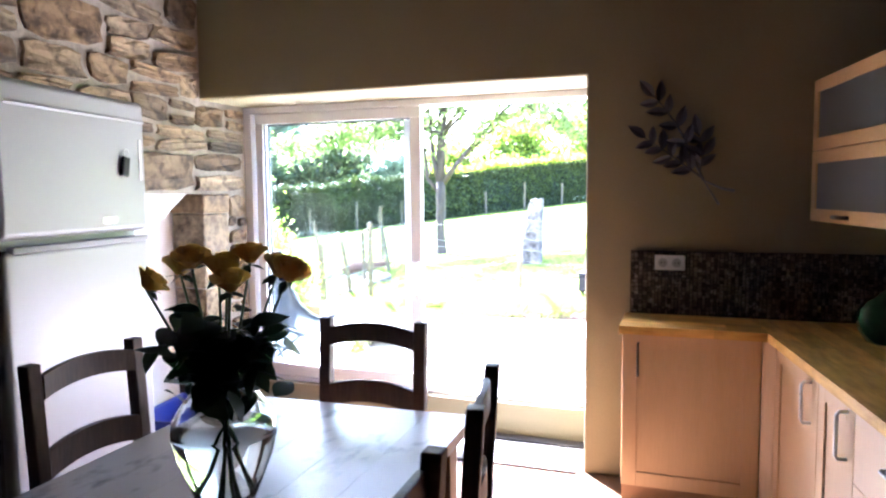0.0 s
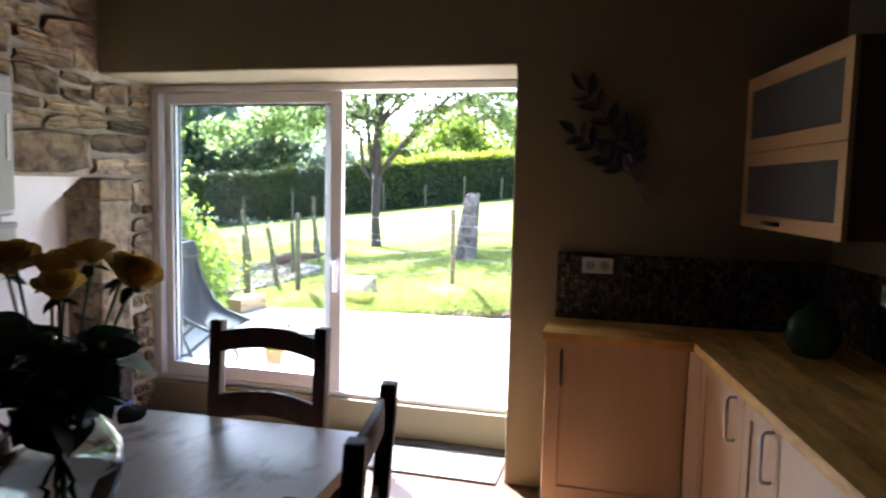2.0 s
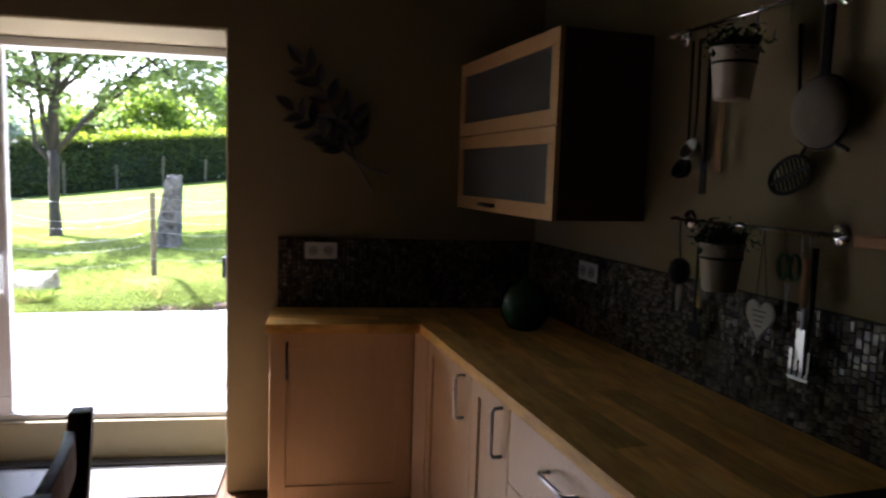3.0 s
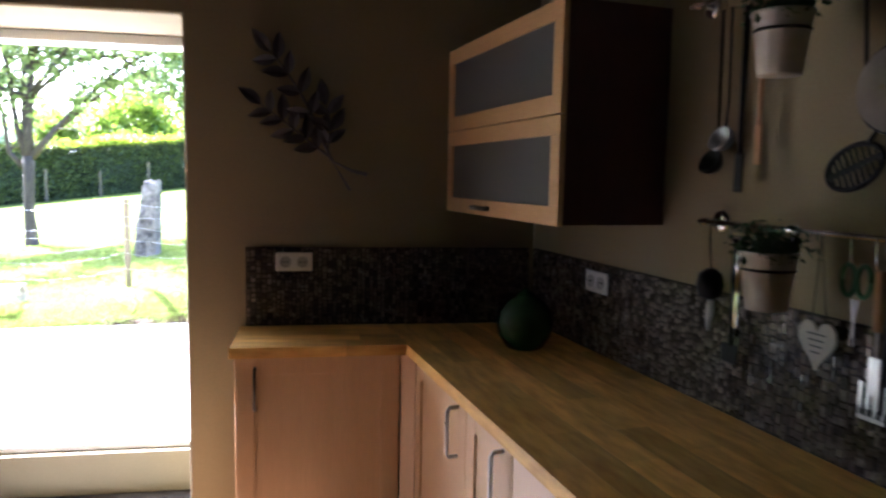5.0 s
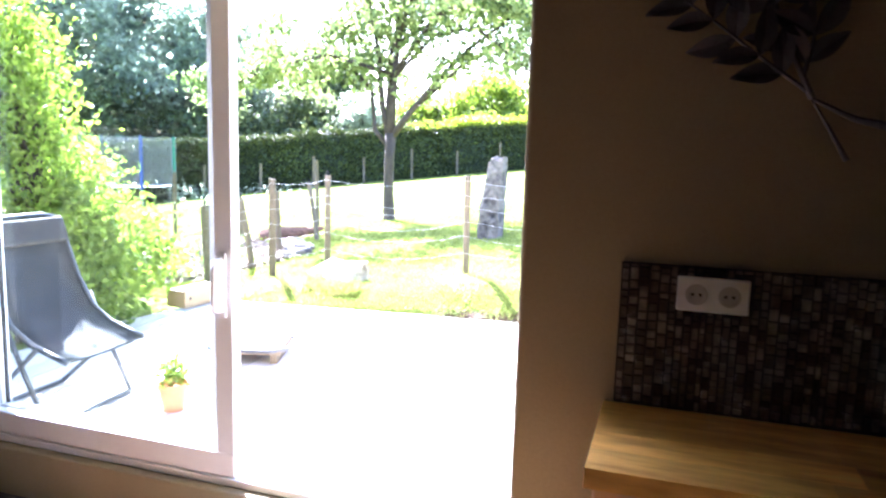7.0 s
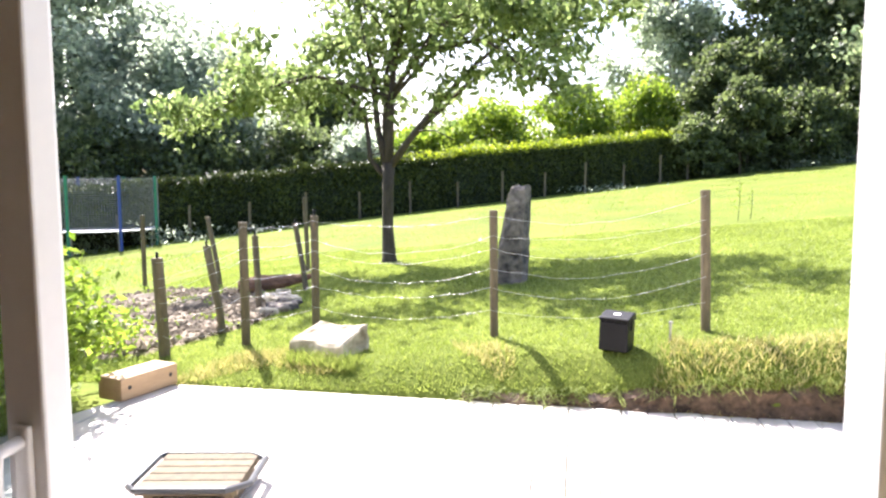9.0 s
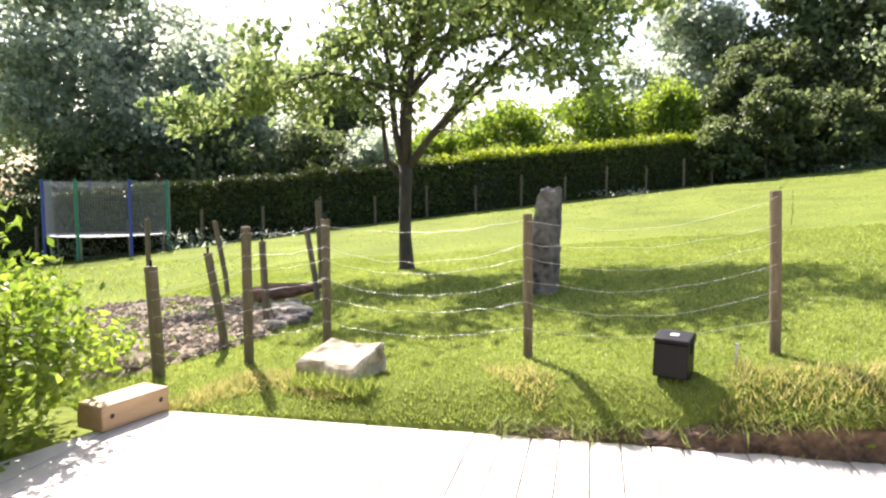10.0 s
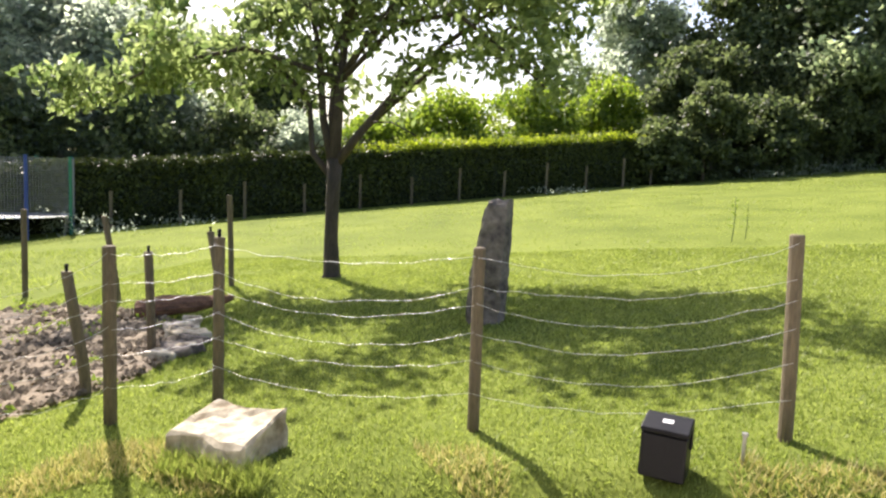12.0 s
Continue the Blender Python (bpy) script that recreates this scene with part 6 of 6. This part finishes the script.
# ---- pieces of floor, wall and splashback ----
def floor_boards():
    rng = random.Random(31)
    x = -3.0
    while x < 2.2:
        y = -2.99 + rng.uniform(-0.8, 0)
        while y < 5.36:
            y2 = y + rng.uniform(1.1, 1.9)
            a, b = max(y, -2.99), min(y2, 5.36)
            if b - a > 0.05:
                part("floorboard", box(x + 0.0007, a + 0.0007, -0.006, x + 0.1393, b - 0.0007, 0.0, 0.001, 1), FLOOR, floor)
            y = y2
        x += 0.14


floor_boards()


def rubble_stone(w, h, proud, rng):
    """An irregular worn stone face, w along y and h along z, standing out along x."""
    bm = bmesh.new()
    n = 14
    skew, taper, power = rng.uniform(-0.14, 0.14), rng.uniform(-0.16, 0.16), rng.uniform(0.88, 0.99)
    jit = [1 + rng.uniform(-0.13, 0.02) for _ in range(n)]
    made = []
    for inset, dx, rough in ((0.0, -0.03, 0), (0.0, proud * 0.5, 0), (0.045, proud * 0.9, 0.004), (0.22, proud, 0.006), (0.58, proud, 0.008)):
        ring = []
        for k in range(n):
            a = 2 * math.pi * (k + 0.5) / n
            c, s_ = math.cos(a), math.sin(a)
            q = jit[k] / max(abs(c), abs(s_)) ** power
            y, z = c * q * w / 2, s_ * q * h / 2
            y, z = y * (1 + taper * z / h) + skew * z, z * (1 - inset)
            ring.append(bm.verts.new((dx + rng.uniform(-rough, rough), y * (1 - inset * min(1.0, h / w)), z)))
        made.append(ring)
    for a, b in zip(made, made[1:]):
        for k in range(n):
            bm.faces.new((a[k], a[(k + 1) % n], b[(k + 1) % n], b[k]))
    bm.faces.new(made[-1])
    return bm


def stone_face(y0, y1, z0, z1, rng, skip=None):
    z = z0
    while z < z1 - 0.04:
        h = rng.choice((0.055, 0.075, 0.10, 0.13, 0.17, 0.21, 0.25))
        h = min(h, z1 - z)
        y = y0 - rng.uniform(0, 0.1)
        while y < y1 - 0.03:
            wd = h * rng.uniform(1.1, 2.6) + 0.03
            a, b = max(y, y0), min(y + wd, y1)
            if b - a > 0.05 and not (skip and skip((a + b) / 2, z + h / 2)):
                if h > 0.13 and rng.random() < 0.4:
                    bits = ((z, h * 0.5), (z + h * 0.5, h * 0.5))
                else:
                    bits = ((z, h),)
                for zz, hh in bits:
                    bm = rubble_stone(b - a - rng.uniform(0.006, 0.022), hh - rng.uniform(0.006, 0.02), rng.uniform(0.010, 0.034), rng)
                    part("stone", bm, RUBBLE, stone_wall, m=pose(STONE_X, (a + b) / 2, zz + hh / 2 + rng.uniform(-0.012, 0.012), rng.uniform(-5, 5), 0, 0))
            y += wd
        z += h


srng = random.Random(77)
stone_face(3.0, 5.38, 1.57, HEAD_Z - 0.02, srng)
stone_face(3.0, WALL_Y - 0.02, HEAD_Z - 0.02, 2.80, srng)
stone_face(5.19, 5.38, 0.02, 1.56, srng)
for z0, z1, out in ((0.0, 0.42, 0.012), (0.428, 0.93, 0.006), (0.938, 1.425, 0.014), (1.433, 1.556, 0.03)):
    bm = box(-2.925, WALL_Y - out, z0, STONE_X + out, 5.18, z1, 0.012)
    bmesh.ops.subdivide_edges(bm, edges=[e for e in bm.edges if e.calc_length() > 0.1], cuts=3, use_grid_fill=True)
    for v in bm.verts:
        v.co += Vector((0.006, 0.006, 0.004)) * noise.noise(v.co * 11)
    part("pier_stone", bm, RUBBLE, stone_wall)


def mosaic(m, length, cap, seed, skip):
    """Small glass and stone bricks on a dark grout bed; local x along the wall, y out of it is negative."""
    s = thing("splashback", "mosaic splashback of small grey and brown glass tiles", "splashback", m, kind="structure")
    z0, z1 = TOP1 + 0.001, 1.243
    part("grout", box(0, -0.006, z0, length, -0.001, z1), GROUT, s)
    rng = random.Random(seed)
    shapes = {}
    rest_v, rest_f, made = [], [], 0
    x = 0.002
    while x < length - 0.01:
        wd = rng.choice((0.013, 0.017, 0.017, 0.022))
        wd = min(wd, length - 0.002 - x)
        z = z0 + rng.uniform(0.001, 0.009)
        while z < z1 - 0.006:
            h = min(rng.choice((0.015, 0.021, 0.021, 0.030)), z1 - 0.001 - z)
            if h > 0.006 and not skip(x + wd / 2, z + h / 2):
                key = (round(wd, 4), round(h, 4))
                if cap[0] <= x <= cap[1] and made < 300:
                    if key not in shapes:
                        bm = box(-wd / 2 + 0.0014, -0.0045, -h / 2 + 0.0014, wd / 2 - 0.0014, 0.002, h / 2 - 0.0014, 0.0012, 1)
                        ob = part("tile", bm, TILE, s)
                        shapes[key] = ob.data
                    else:
                        ob = new("tile", shapes[key])
                        ob.parent = s
                    ob.matrix_basis = pose(x + wd / 2, -0.008 + rng.uniform(-0.001, 0.001), z + h / 2, rng.uniform(-3, 3), 0, rng.uniform(-4, 4))
                    made += 1
                else:
                    i = len(rest_v)
                    g, d = 0.0014, rng.uniform(-0.014, -0.0115)
                    tx, tz = rng.uniform(-0.0014, 0.0014), rng.uniform(-0.0010, 0.0010)
                    for yy, e, q in ((-0.005, 0, 0), (d, 0.0012, 1)):
                        rest_v += [(x + g + e, yy - q * (tx + tz), z + g + e), (x + wd - g - e, yy + q * (tx - tz), z + g + e), (x + wd - g - e, yy + q * (tx + tz), z + h - g - e), (x + g + e, yy + q * (tz - tx), z + h - g - e)]
                    rest_f += [(i + 4, i + 5, i + 6, i + 7)] + [(i + k, i + (k + 1) % 4, i + 4 + (k + 1) % 4, i + 4 + k) for k in range(4)]
            z += h
        x += wd
    r = raw("tile_field", rest_v, rest_f, TILE_REST, s, "further mosaic tiles")
    tagged(r, kind="stuff")


mosaic(pose(0.038, WALL_Y, 0), 1.215, (9, 9), 5, lambda x, z: abs(x - 0.197) < 0.075 and abs(z - 1.183) < 0.039)
mosaic(KM @ pose(0, -0.02, 0, 0, 0, -90), 2.03, (0.9, 1.75), 6, lambda x, z: abs(x - 0.56) < 0.075 and abs(z - 1.175) < 0.039)
